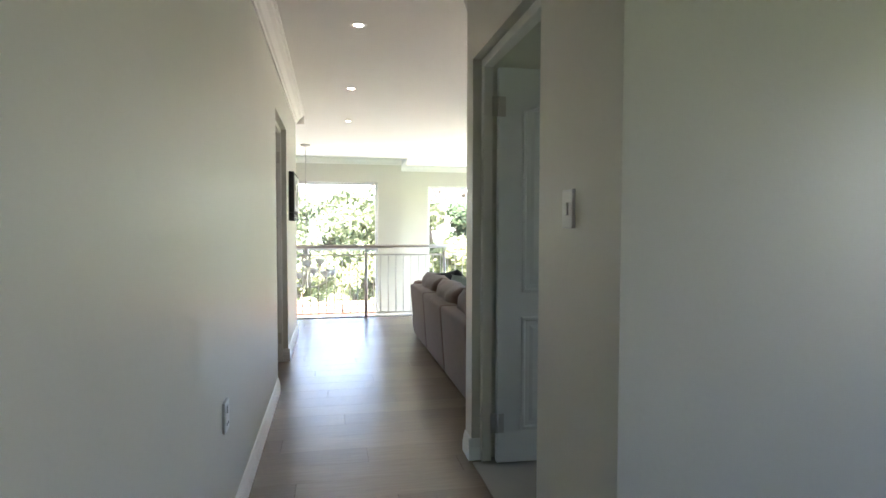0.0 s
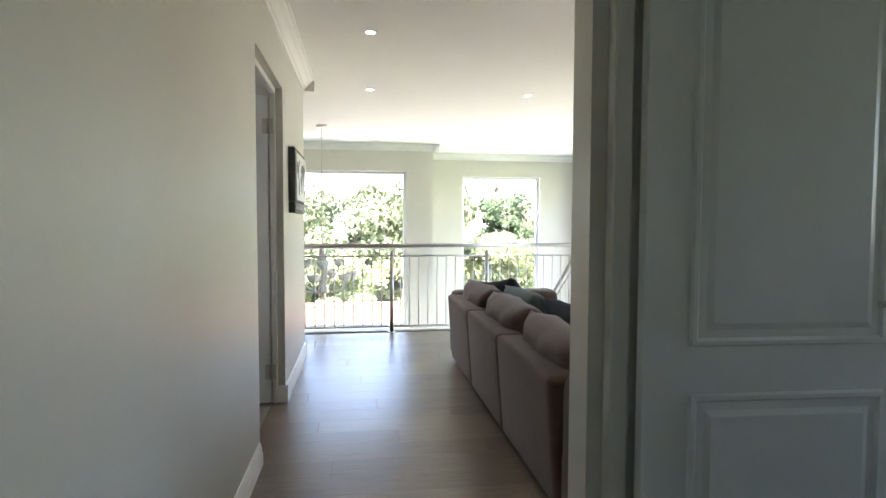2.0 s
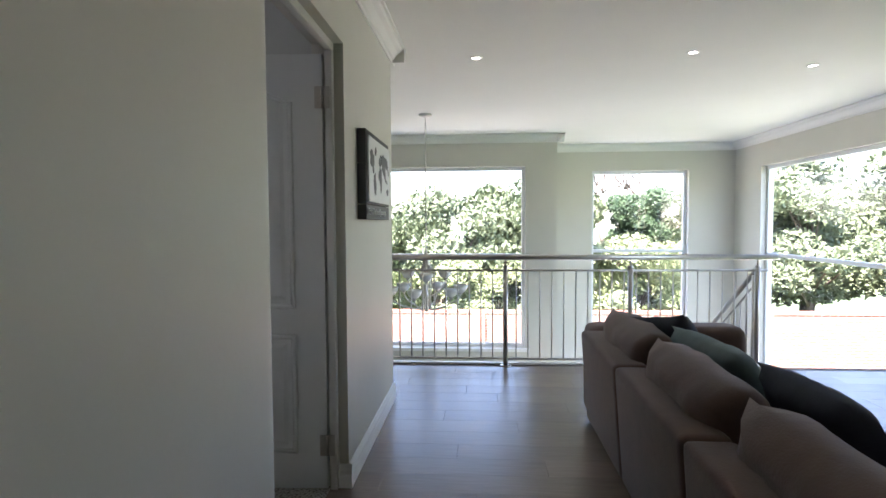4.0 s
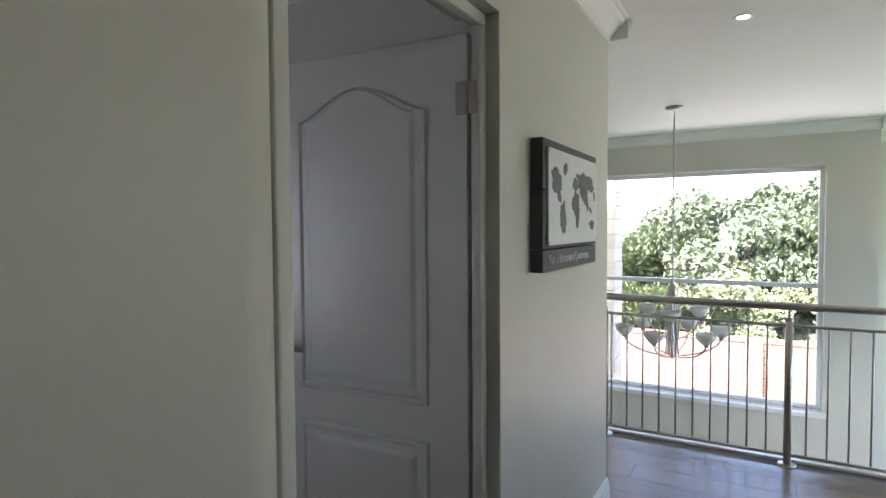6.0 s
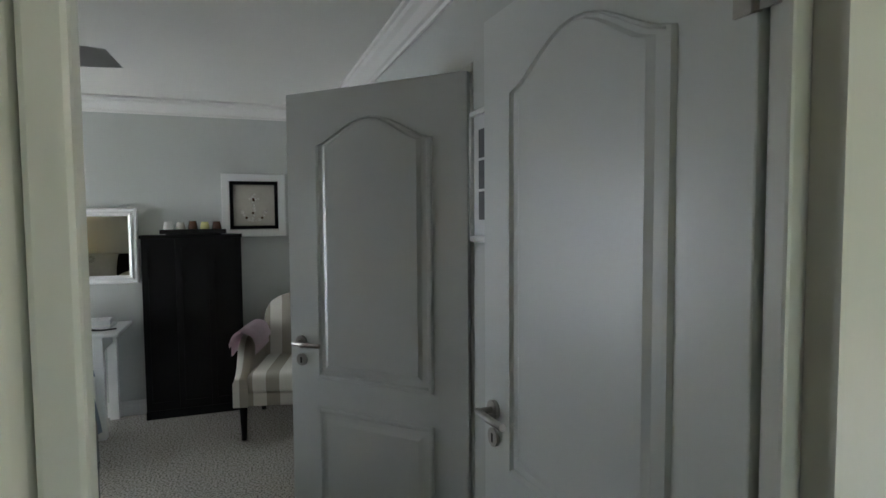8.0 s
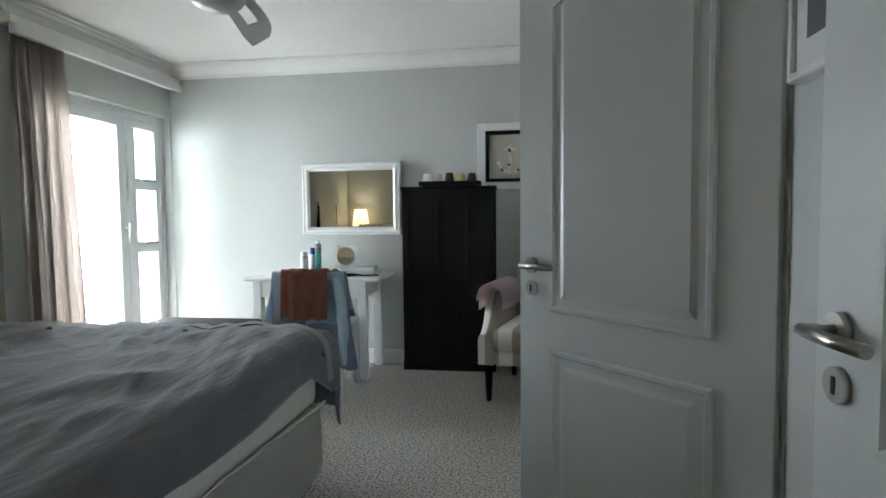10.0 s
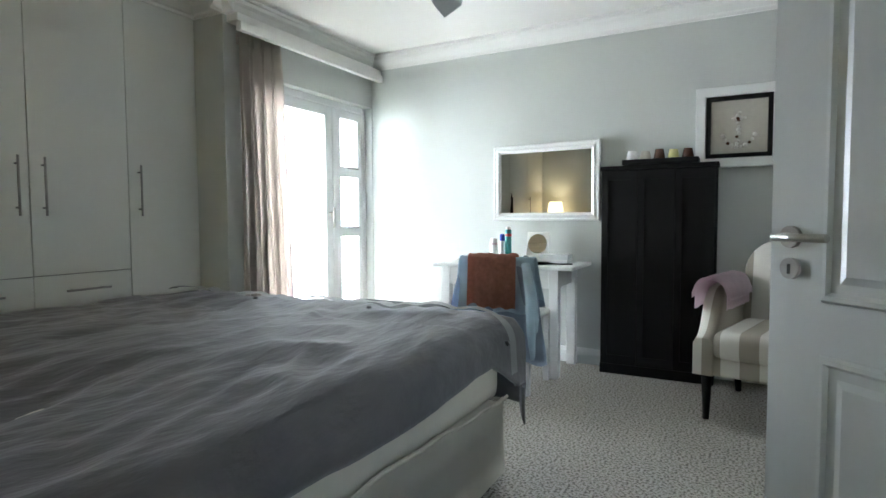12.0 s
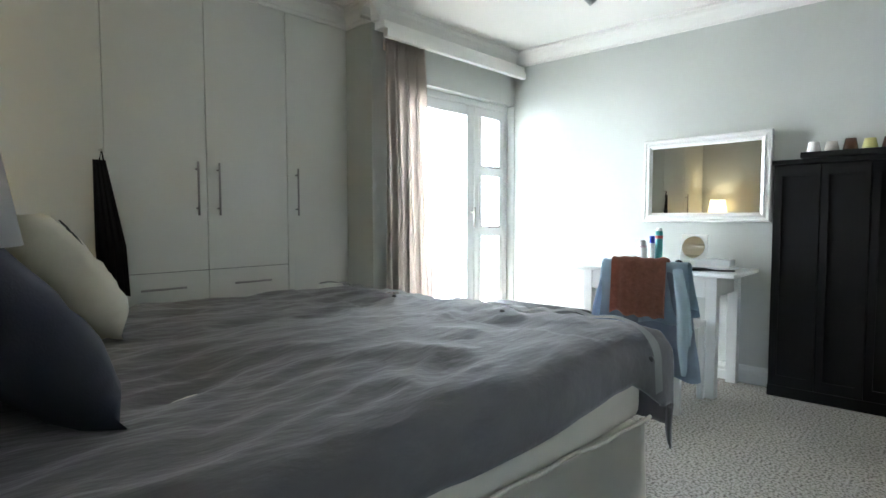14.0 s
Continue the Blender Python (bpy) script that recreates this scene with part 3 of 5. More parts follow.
def tree(name, label, height, spread, leaf, seed, lobes=16, count=900, size=0.125, base=0.25):
    rng = random.Random(seed)
    e = thing(name, label, "tree")
    bm = bmesh.new()
    tube(bm, [(0, 0, -0.2), (0.05, 0.02, height * 0.3), (0.02, 0.1, height * 0.72)], 0.1, 10, radii=[0.05 * height * 0.6, 0.03 * height * 0.6, 0.02])
    cm = bmesh.new()
    for k in range(lobes):
        a, z = rng.uniform(0, 6.28), height * rng.uniform(base, 0.93)
        r = spread * rng.uniform(0.15, 0.85) * (1.1 - 0.55 * abs(z / height - 0.5))
        p = Vector((r * math.cos(a), r * math.sin(a), z))
        tube(bm, [(0.03, 0.05, z * 0.55), (p.x * 0.5, p.y * 0.5, z * 0.82), p], 0.03, 6, radii=[0.05, 0.035, 0.012])
        rr = spread * rng.uniform(0.28, 0.5)
        crown(cm, p, (rr, rr, rr * rng.uniform(0.6, 0.95)), count, size, rng)
    part("trunk", bm, BARK, e)
    part("crown", cm, leaf, e)
    return e


def bare_tree(name, label, height, seed):
    rng = random.Random(seed)
    e = thing(name, label, "tree")
    bm = bmesh.new()
    def grow(p, d, length, r, depth):
        q = p + d * length
        mid = p + d * length * 0.5 + Vector((rng.uniform(-1, 1), rng.uniform(-1, 1), 0)) * length * 0.06
        tube(bm, [p, mid, q], r, 5, radii=[r, r * 0.8, r * 0.6])
        if depth:
            for _ in range(3):
                nd = (d + Vector((rng.uniform(-1, 1), rng.uniform(-1, 1), rng.uniform(-0.1, 0.6))) * 0.62).normalized()
                grow(q, nd, length * rng.uniform(0.6, 0.8), r * 0.6, depth - 1)
    grow(Vector((0, 0, -0.2)), Vector((0, 0, 1)), height * 0.32, 0.17, 5)
    part("trunk", bm, BARK, e)
    return e


GZ = LOW - 0.16
rng = random.Random(5)
kinds = [tree("garden_tree", "leafy olive-green garden tree behind the brick wall", 6.0, 2.6, LEAF, 1),
         tree("garden_tree", "pale green bushy garden tree behind the brick wall", 4.6, 2.4, LEAF_PALE, 2, base=0.12),
         tree("garden_tree", "tall leafy green tree behind the brick wall", 7.0, 2.4, LEAF, 3)]
spots = [(-4.5, 23.5, 1, 0.85), (-2.6, 24.0, 0, 0.72), (0.9, 24.2, 2, 0.78), (-0.8, 23.6, 0, 0.80), (2.4, 23.2, 0, 0.85), (-6.6, 24.5, 2, 0.65),
         (4.2, 22.6, 1, 0.70), (5.6, 22.3, 1, 0.68), (7.1, 22.6, 1, 0.72), (8.9, 23.4, 0, 0.90), (11.0, 22.0, 2, 0.80), (12.5, 25.0, 0, 0.98), (14.5, 21.5, 2, 0.82), (10.2, 25.0, 1, 0.95),
         (-5.5, 21.7, 1, 0.58), (-3.3, 21.6, 1, 0.55), (-1.3, 21.7, 1, 0.58), (0.7, 21.6, 1, 0.55), (2.5, 21.8, 1, 0.60), (16.5, 24.0, 0, 1.0), (-9.0, 25.0, 0, 0.7), (15.5, 16.5, 1, 1.0)]
used = set()
for x, y, k, s in spots:
    s *= 1.13
    m = pose(x, y, GZ, 0, 0, rng.uniform(0, 360))
    if k not in used:
        used.add(k)
        kinds[k].matrix_basis = m
        kinds[k].scale = (s, s, s)
    else:
        c = copy_thing(kinds[k], m)
        c.scale = (s, s, s)
con = tree("conifer_tree", "dense dark green rounded tree behind the wall", 5.7, 1.5, LEAF_DARK, 9, lobes=26, count=1300, size=0.075, base=0.62)
con.matrix_basis = pose(6.6, 25.5, GZ)
b1 = bare_tree("bare_tree", "tall thin-leaved tree with bare branches", 9.0, 4)
b1.matrix_basis = pose(4.9, 28.5, GZ)
copy_thing(b1, pose(8.3, 29, GZ, 0, 0, 100))
copy_thing(b1, pose(6.4, 31.5, GZ, 0, 0, 210))

# ---------- landing railing ----------
RY = 7.65
rail = thing("railing", "brushed steel railing along the landing edge", "railing")
for x in (-1.87, -0.79, 0.297, 1.377, 2.44):
    p = part("post", tube(bmesh.new(), [(x, RY, 0.0), (x, RY, 0.885)], 0.0215, 16), STEEL, rail)
    part("post_cap", lathe(bmesh.new(), [(0, 0.012), (0.012, 0.01), (0.0225, 0.0), (0.0225, -0.012)], (x, RY, 0.887), 16), STEEL, p)
    part("spigot", tube(bmesh.new(), [(x, RY, 0.885), (x, RY, 0.965)], 0.007, 8), STEEL, p)
    part("floor_flange", lathe(bmesh.new(), [(0.052, 0.0), (0.052, 0.006), (0.046, 0.010), (0.022, 0.012)], (x, RY, 0.0), 24), STEEL, p)
part("handrail", tube(bmesh.new(), [(-2.98, RY, 0.965), (2.60, RY, 0.965)], 0.024, 18), STEEL, rail)
part("upper_rail", tube(bmesh.new(), [(-2.98, RY, 0.85), (2.52, RY, 0.85)], 0.010, 12), STEEL, rail)
part("lower_rail", tube(bmesh.new(), [(-2.98, RY, 0.065), (2.44, RY, 0.065)], 0.010, 12), STEEL, rail)
bal = finish("baluster", tube(bmesh.new(), [(0, 0, 0.075), (0, 0, 0.85)], 0.0062, 8), STEEL)
x = -2.92
while x < 2.4:
    if min(abs(x - p) for p in (-1.87, -0.79, 0.297, 1.377, 2.44)) > 0.03:
        o = new("baluster", bal)
        o.parent, o.location = rail, (x, RY, 0)
    x += 0.1035

# stair flight going down beside the landing, with its own rail
stair = thing("staircase", "pale tiled stair flight going down from the landing", "staircase", pose(2.52, EDGE, 0))
for k in range(10):
    part("step", boxes((0.0, 1.6, k * 0.26, k * 0.26 + 0.27, -0.18 * (k + 1) - 0.16, -0.18 * (k + 1)), bevel=0.006), TRIM, stair)
srail = thing("stair_railing", "brushed steel stair railing sloping down", "railing")
a, b = Vector((2.47, 7.69, 0.88)), Vector((2.47, 10.2, -0.92))
part("handrail", tube(bmesh.new(), [a, b], 0.022, 16), STEEL, srail)
part("upper_rail", tube(bmesh.new(), [a - Vector((0, 0, 0.115)), b - Vector((0, 0, 0.115))], 0.010, 12), STEEL, srail)
part("lower_rail", tube(bmesh.new(), [a - Vector((0, 0, 0.86)), b - Vector((0, 0, 0.86))], 0.010, 12), STEEL, srail)
for k in range(1, 23):
    p = a.lerp(b, k / 23)
    part("baluster", tube(bmesh.new(), [p - Vector((0, 0, 0.115)), p - Vector((0, 0, 0.86))], 0.0062, 8), STEEL, srail)
for k in (0.03, 0.42, 0.9):
    p = a.lerp(b, k)
    part("post", tube(bmesh.new(), [p - Vector((0, 0, 0.03)), p - Vector((0, 0, 1.08))], 0.0215, 16), STEEL, srail)


# ---------- chandelier ----------
def chandelier():
    cx, cy, z0 = -0.555, 9.18, 0.23
    e = thing("chandelier", "steel nine-light chandelier with frosted bowls hanging in the void", "chandelier", pose(cx, cy, 0))
    part("ceiling_rose", lathe(bmesh.new(), [(0.0, 0), (0.075, 0), (0.075, -0.018), (0.03, -0.035), (0.0, -0.038)], (0, 0, CEILING), 24), STEEL, e)
    ch = bmesh.new()
    tube(ch, [(0, 0, CEILING - 0.03), (0, 0, z0 + 0.72)], 0.004, 6)
    for k in range(60):
        lathe(ch, [(0.004, -0.012), (0.0085, -0.005), (0.0085, 0.005), (0.004, 0.012)], (0, 0, z0 + 0.74 + k * 0.0245), 6)
    part("chain", ch, STEEL, e)
    part("stem", lathe(bmesh.new(), [(0, 0.0), (0.022, 0.015), (0.03, 0.04), (0.016, 0.07), (0.016, 0.14), (0.028, 0.17), (0.028, 0.2), (0.013, 0.23), (0.013, 0.5), (0.035, 0.54), (0.05, 0.60), (0.035, 0.66), (0.012, 0.70), (0.006, 0.74)], (0, 0, z0), 20), STEEL, e)
    def arm(ang, r, zb, zt, top):
        c, s = math.cos(ang), math.sin(ang)
        pts = []
        for k in range(13):
            u = k / 12
            rr = r * (math.sin(u * math.pi / 2) ** 1.1)
            zz = zb + (zt - zb) * (1 - math.cos(u * math.pi / 2))
            pts.append((c * (rr + 0.015), s * (rr + 0.015), zz))
        ar = part("arm", tube(bmesh.new(), [(c * 0.02, s * 0.02, top), (c * 0.07, s * 0.07, (top + zb) / 2 + 0.1), (c * 0.045, s * 0.045, zb + 0.12), *pts[1:]], 0.0075, 8), STEEL, e)
        bw = bmesh.new()
        lathe(bw, [(0.012, 0.0), (0.045, 0.012), (0.075, 0.05), (0.088, 0.095), (0.084, 0.095), (0.07, 0.052), (0.04, 0.018), (0.0, 0.012)], pts[-1], 18)
        part("bowl", bw, FROST, ar, "frosted glass bowl shade")
        part("cup", lathe(bmesh.new(), [(0.0, -0.025), (0.018, -0.02), (0.024, 0.0), (0.03, 0.014)], pts[-1], 14), STEEL, ar)
    for k in range(6):
        arm(2 * math.pi * k / 6 + 0.3, 0.40, z0 + 0.03, z0 + 0.21, z0 + 0.62)
    for k in range(3):
        arm(2 * math.pi * k / 3 + 0.6, 0.24, z0 + 0.18, z0 + 0.38, z0 + 0.62)


chandelier()


# ---------- downlights ----------
dl = thing("downlight", "round white recessed ceiling downlight", "downlight", pose(0.02, 3.70, CEILING), "ceiling downlights")
part("rim", lathe(bmesh.new(), [(0.027, -0.001), (0.036, -0.006), (0.050, -0.004), (0.052, 0.0)], (0, 0, 0), 24), TRIM, dl)
part("lamp", lathe(bmesh.new(), [(0.0, -0.002), (0.028, -0.002)], (0, 0, 0), 24), LED, dl, "small glowing lamp")
for x, y in ((0.03, 5.37), (0.05, 7.03), (1.65, 7.03), (2.75, 7.47), (1.65, 5.37)):
    copy_thing(dl, pose(x, y, CEILING))


# ---------- sofa ----------
def sofa():
    e = thing("sofa", "brown velour three-seater sofa with loose back cushions", "sofa", pose(0.735, 6.43, 0, 0, 0, 180))
    # local: x runs from the arm edge inwards to the wall side (negative world x), y runs along the sofa back
    m = Matrix.Diagonal((-1, 1, 1, 1))
    L = 3.02
    def sb(*d, r=0.05, seg=4):
        b = soft_box(*d, r, seg)
        bmesh.ops.transform(b, matrix=m, verts=b.verts)
        return b
    part("base", sb(0.03, 0.93, 0.05, L - 0.05, 0.06, 0.30), SOFA, e)
    def lean(b):
        for v in b.verts:
            v.co.x += 0.075 * max(0, v.co.z) - 0.01
        return b
    for k in range(3):
        y0 = 0.20 + k * 0.875
        part("back_panel", lean(sb(0.0, 0.17, y0, y0 + 0.87, 0.04, 0.60, r=0.035)), SOFA, e)
        part("seat_cushion", sb(0.2, 0.96, y0 + 0.01, y0 + 0.865, 0.28, 0.45, r=0.06), SOFA, e)
        b = pillow(0.84, 0.44, 0.26, 0.42, k)
        part("back_cushion", b, SOFA, e).matrix_basis = m @ pose(0.215, y0 + 0.44, 0.525, 90, 0, 90) @ pose(0, 0, 0, -14, 0, 0)
    for y0, y1 in ((-0.03, 0.21), (L - 0.21, L + 0.03)):
        part("arm", sb(0.02, 0.98, y0, y1, 0.04, 0.62, r=0.07, seg=5), SOFA, e)
    for x in (0.08, 0.88):
        for y in (0.1, L - 0.1):
            part("foot", sb(x - 0.03, x + 0.03, y - 0.03, y + 0.03, 0.0, 0.07, r=0.008, seg=1), BLACK, e)
    return e


sofa()
c1 = tagged(new("cushion", finish("cushion", pillow(0.46, 0.46, 0.16, 0.5, 3), NAVY)), "dark blue scatter cushion propped on the sofa", "cushion", "sofa cushions")
c1.matrix_basis = pose(1.13, 5.80, 0.57, 60, 10, 112)
c2 = tagged(new("cushion", finish("cushion", pillow(0.62, 0.46, 0.18, 0.5, 5), TEAL)), "grey-green scatter cushion propped on the sofa", "cushion", "sofa cushions")
c2.matrix_basis = pose(1.17, 5.25, 0.56, 58, 0, 94)
c3 = tagged(new("cushion", finish("cushion", pillow(0.5, 0.46, 0.16, 0.5, 7), NAVY)), "dark blue scatter cushion propped on the sofa", "cushion", "sofa cushions")
c3.matrix_basis = pose(1.25, 4.62, 0.56, 55, 0, 92)


# ---------- passage wall things ----------
sw = thing("light_switch", "white plastic rocker light switch on the wall", "light switch", pose(RX, 1.685, 1.30))
part("plate", bev(box(bmesh.new(), -0.012, 0, -0.037, 0.037, -0.06, 0.06), 0.004), PLASTIC, sw)
part("rocker", bev(box(bmesh.new(), -0.017, -0.0125, -0.011, 0.011, -0.019, 0.019), 0.002), PLASTIC, sw)
so = thing("wall_socket", "white plastic double wall socket low on the wall", "wall socket", pose(LX, 2.26, 0.53))
part("plate", bev(box(bmesh.new(), 0, 0.011, -0.042, 0.042, -0.058, 0.058), 0.004), PLASTIC, so)
part("switch", bev(box(bmesh.new(), 0.0115, 0.016, -0.012, 0.012, 0.012, 0.04), 0.002), PLASTIC, so)
for y in (-0.012, 0.012):
    part("pin_hole", boxes((0.0112, 0.0122, y - 0.004, y + 0.004, -0.034, -0.024)), GAP, so)


def world_map():
    e = thing("map_picture", "charcoal board wall picture with a white cut-out world map", "picture", pose(LX, 5.585, 1.292) @ Matrix.Rotation(radians(90), 4, "Z") @ Matrix.Rotation(radians(90), 4, "X"))
    # local x runs along the wall, y up, z off the wall
    W, H = 0.70, 0.47
    for k, (z0, z1) in enumerate(((0.0, 0.078), (0.082, 0.29), (0.294, H))):
        part("backing_board", bev(box(bmesh.new(), 0, W, z0, z1, 0.002, 0.048), 0.002, 1), DARKGREY, e)
    part("map_panel", bev(box(bmesh.new(), 0.035, W - 0.015, 0.095, H - 0.03, 0.049, 0.057), 0.001, 1), BOARD, e, "white board with cut-out continents")
    def land(cx, cy, rx, ry, turn, seed):
        pts = []
        cx, cy, rx, ry = 0.062 + (cx - 0.10) * 1.30, 0.265 + (cy - 0.275) * 1.12, rx * 1.32, ry * 1.15
        for k in range(44):
            a = 2 * math.pi * k / 44
            r = 1 + 0.42 * noise.noise(Vector((math.cos(a) * 1.6 + seed, math.sin(a) * 1.6, seed * 3.1))) + 0.30 * noise.noise(Vector((math.cos(a) * 5 + seed, math.sin(a) * 5, seed * 1.7)))
            u, v = rx * r * math.cos(a), ry * r * math.sin(a)
            t = radians(turn)
            pts.append((cx + u * math.cos(t) - v * math.sin(t), cy + u * math.sin(t) + v * math.cos(t)))
        part("continent", prism(bmesh.new(), pts, 0.0015, Matrix.Translation((0, 0, 0.0572))), MAPGREY, e, "dark grey continent cut-out")
    land(0.145, 0.335, 0.048, 0.036, -20, 1)
    land(0.165, 0.290, 0.016, 0.028, 30, 2)
    land(0.205, 0.215, 0.024, 0.052, 12, 3)
    land(0.222, 0.375, 0.022, 0.015, 20, 4)
    land(0.325, 0.330, 0.026, 0.022, 10, 5)
    land(0.325, 0.260, 0.033, 0.042, 8, 6)
    land(0.345, 0.215, 0.016, 0.034, -8, 7)
    land(0.430, 0.345, 0.085, 0.036, -4, 8)
    land(0.425, 0.295, 0.042, 0.026, -12, 9)
    land(0.455, 0.262, 0.009, 0.020, 10, 10)
    land(0.512, 0.190, 0.026, 0.018, 5, 12)
    land(0.492, 0.243, 0.016, 0.007, -30, 13)
    land(0.538, 0.300, 0.006, 0.017, 20, 14)
    for u, v in ((0.045, 0.105), (0.675, 0.105), (0.045, 0.43), (0.675, 0.43)):
        part("pin", tube(bmesh.new(), [(u, v, 0.057), (u, v, 0.0585)], 0.0028, 8), DARKGREY, e)
    fc = bpy.data.curves.new("lettering", "FONT")
    fc.body, fc.size, fc.extrude, fc.space_character = "For a lifetime of journeys.", 0.046, 0.0014, 1.08
    fc.materials.append(BOARD)
    t = new("lettering", fc)
    t.parent, t.location = e, (0.055, 0.028, 0.0495)
    tagged(t, "white raised lettering")
    return e


world_map()

# ---------- bright sky beyond the balcony ----------
GLOW = glow_material("hazy_sky_glow", (0.93, 0.97, 1.0), 1.45)
structure("backdrop_balcony", boxes((-12.0, -1.2, -2.0, -1.9, -2.9, 6.0)), GLOW, "bright hazy sky beyond the balcony", "sky")

# ---------- bedroom: built-in wardrobe ----------
def bar_handle(parent, x, y, z0, z1=None, x1=None):
    bm = bmesh.new()
    if x1 is None:
        tube(bm, [(x, y + 0.032, z0), (x, y + 0.032, z1)], 0.006, 10)
        for z in (z0 + 0.04, z1 - 0.04):
            tube(bm, [(x, y, z), (x, y + 0.032, z)], 0.005, 8)
    else:
        tube(bm, [(x, y + 0.032, z0), (x1, y + 0.032, z0)], 0.006, 10)
        for u in (x + (x1 - x) * 0.15, x1 - (x1 - x) * 0.15):
            tube(bm, [(u, y, z0), (u, y + 0.032, z0)], 0.005, 8)
    return part("handle", bm, DSTEEL, parent, "slim steel bar handle")


def wardrobe_unit(x0, x1, doors, drawers, label):
    """A unit from x1 (far) to x0; doors: list of (x0, x1, handle x), drawers: list of (x0, x1)."""
    e = thing("wardrobe", label, "wardrobe", None, "built-in wardrobe units")
    part("body", boxes((x1 + 0.002, x0 - 0.002, 1.02, WARD_Y - 0.021, 0.0, 2.35)), GAP, e)
    zb = 0.785 if drawers else 0.09
    for a, b, h in doors:
        dr = part("door", bev(box(bmesh.new(), b + 0.002, a - 0.002, WARD_Y - 0.02, WARD_Y, zb, 2.345), 0.0012, 1), WARD, e)
        if h:
            bar_handle(dr, h, WARD_Y, 1.09, 1.385)
    for a, b in drawers:
        for z0, z1 in ((0.605, 0.781), (0.35, 0.601), (0.09, 0.346)):
            dr = part("drawer", bev(box(bmesh.new(), b + 0.002, a - 0.002, WARD_Y - 0.02, WARD_Y, z0, z1), 0.0012, 1), WARD, e)
            m = (a + b) / 2
            bar_handle(dr, m - 0.115, WARD_Y, (z0 + z1) / 2 + 0.005, x1=m + 0.115)
    part("plinth", boxes((x1 + 0.002, x0 - 0.002, WARD_Y - 0.05, WARD_Y - 0.03, 0, 0.085)), WARD, e)
    return e


wardrobe_unit(-0.74, -1.865, [(-0.74, -1.30, -1.25), (-1.30, -1.865, None)], [], "cream melamine built-in wardrobe unit with plain doors")
wardrobe_unit(-1.865, -2.885, [(-1.865, -2.375, -2.315), (-2.375, -2.885, -2.435)], [(-1.865, -2.375), (-2.375, -2.885)], "cream melamine wardrobe unit with drawers below")
wardrobe_unit(-2.885, -3.355, [(-2.885, -3.355, -2.945)], [], "cream melamine tall wardrobe unit with steel handle")

# black garment on a wardrobe handle
bm = bmesh.new()
n, mrows = 20, 16
gr = [[bm.verts.new((-1.815 - (0.005 + 0.135 * (0.42 + 0.58 * min(1, (j / mrows) * 1.6)) * (i / n - 0.25)) - 0.03 * j / mrows,
                     WARD_Y + 0.02 + 0.018 * math.sin(i * 1.3) * (j / mrows) + 0.008, 1.36 - 0.68 * j / mrows)) for i in range(n + 1)] for j in range(mrows + 1)]
for a, b in zip(gr, gr[1:]):
    for i in range(n):
        bm.faces.new((a[i], a[i + 1], b[i + 1], b[i])).smooth = True
bmesh.ops.solidify(bm, geom=bm.faces[:], thickness=0.012)
gar = thing("hanging_garment", "black garment hanging from a wardrobe door", "garment")
part("fabric", bm, mat("black_cloth", (0.012, 0.012, 0.014), 0.9, bump=0.2), gar)
part("strap", tube(bmesh.new(), [(-1.835, WARD_Y + 0.02, 1.34), (-1.845, WARD_Y + 0.03, 1.41), (-1.86, WARD_Y + 0.02, 1.33)], 0.005, 6), BLACK, gar)
part("hook", tube(bmesh.new(), [(-1.845, WARD_Y - 0.001, 1.41), (-1.845, WARD_Y + 0.035, 1.405)], 0.005, 8), STEEL, gar)

# ---------- balcony door, curtain, pelmet ----------
bd = tagged(thing("balcony_door", "white aluminium glazed balcony door with side lights", "glazed door"), kind="structure")
y0, y1 = 1.75, 1.81
def alu(name, x0, x1, z0, z1, parent=bd, o=0.0):
    return part(name, bev(box(bmesh.new(), x0, x1, y0 - o, y1 + o, z0, z1), 0.006, 1), ALU, parent)
def pane(x0, x1, z0, z1):
    g = part("pane", boxes((x0, x1, y0 + 0.025, y0 + 0.031, z0, z1)), GLASS, bd)
    g.visible_shadow = False
alu("frame", -4.94, -4.885, 0.0, 2.03)
alu("frame", -3.555, -3.50, 0.0, 2.03)
alu("frame", -4.884, -3.556, 1.975, 2.03)
alu("mullion", -4.545, -4.485, 0.0, 1.974, o=0.004)
for z0, z1 in ((0.0, 0.10), (0.92, 1.01), (1.42, 1.51), (1.90, 1.974)):
    alu("rail", -4.884, -4.546, z0, z1)
for x in (-4.884, -4.60):
    alu("stile", x, x + 0.053, 0.10, 1.90, o=-0.002)
for z0, z1 in ((0.10, 0.92), (1.01, 1.42), (1.51, 1.90)):
    pane(-4.83, -4.60, z0, z1)
lf = alu("door_leaf", -4.484, -4.40, 0.0, 1.974, o=0.002)
alu("door_leaf", -3.64, -3.556, 0.0, 1.974, o=0.002)
alu("door_leaf", -4.399, -3.641, 1.89, 1.974, o=0.002)
alu("door_leaf", -4.399, -3.641, 0.0, 0.12, o=0.002)
pane(-4.40, -3.64, 0.12, 1.89)
part("handle", tube(tube(bmesh.new(), [(-4.435, y1, 1.12), (-4.435, y1 + 0.05, 1.12)], 0.008, 8), [(-4.435, y1 + 0.05, 1.16), (-4.435, y1 + 0.05, 1.0)], 0.009, 10), STEEL, bd, "steel pull handle")
for z in (0.995, 1.495):
    part("stay", boxes((-4.82, -4.68, y1, y1 + 0.012, z - 0.006, z + 0.006), bevel=0.002), DSTEEL, bd, "dark window stay")
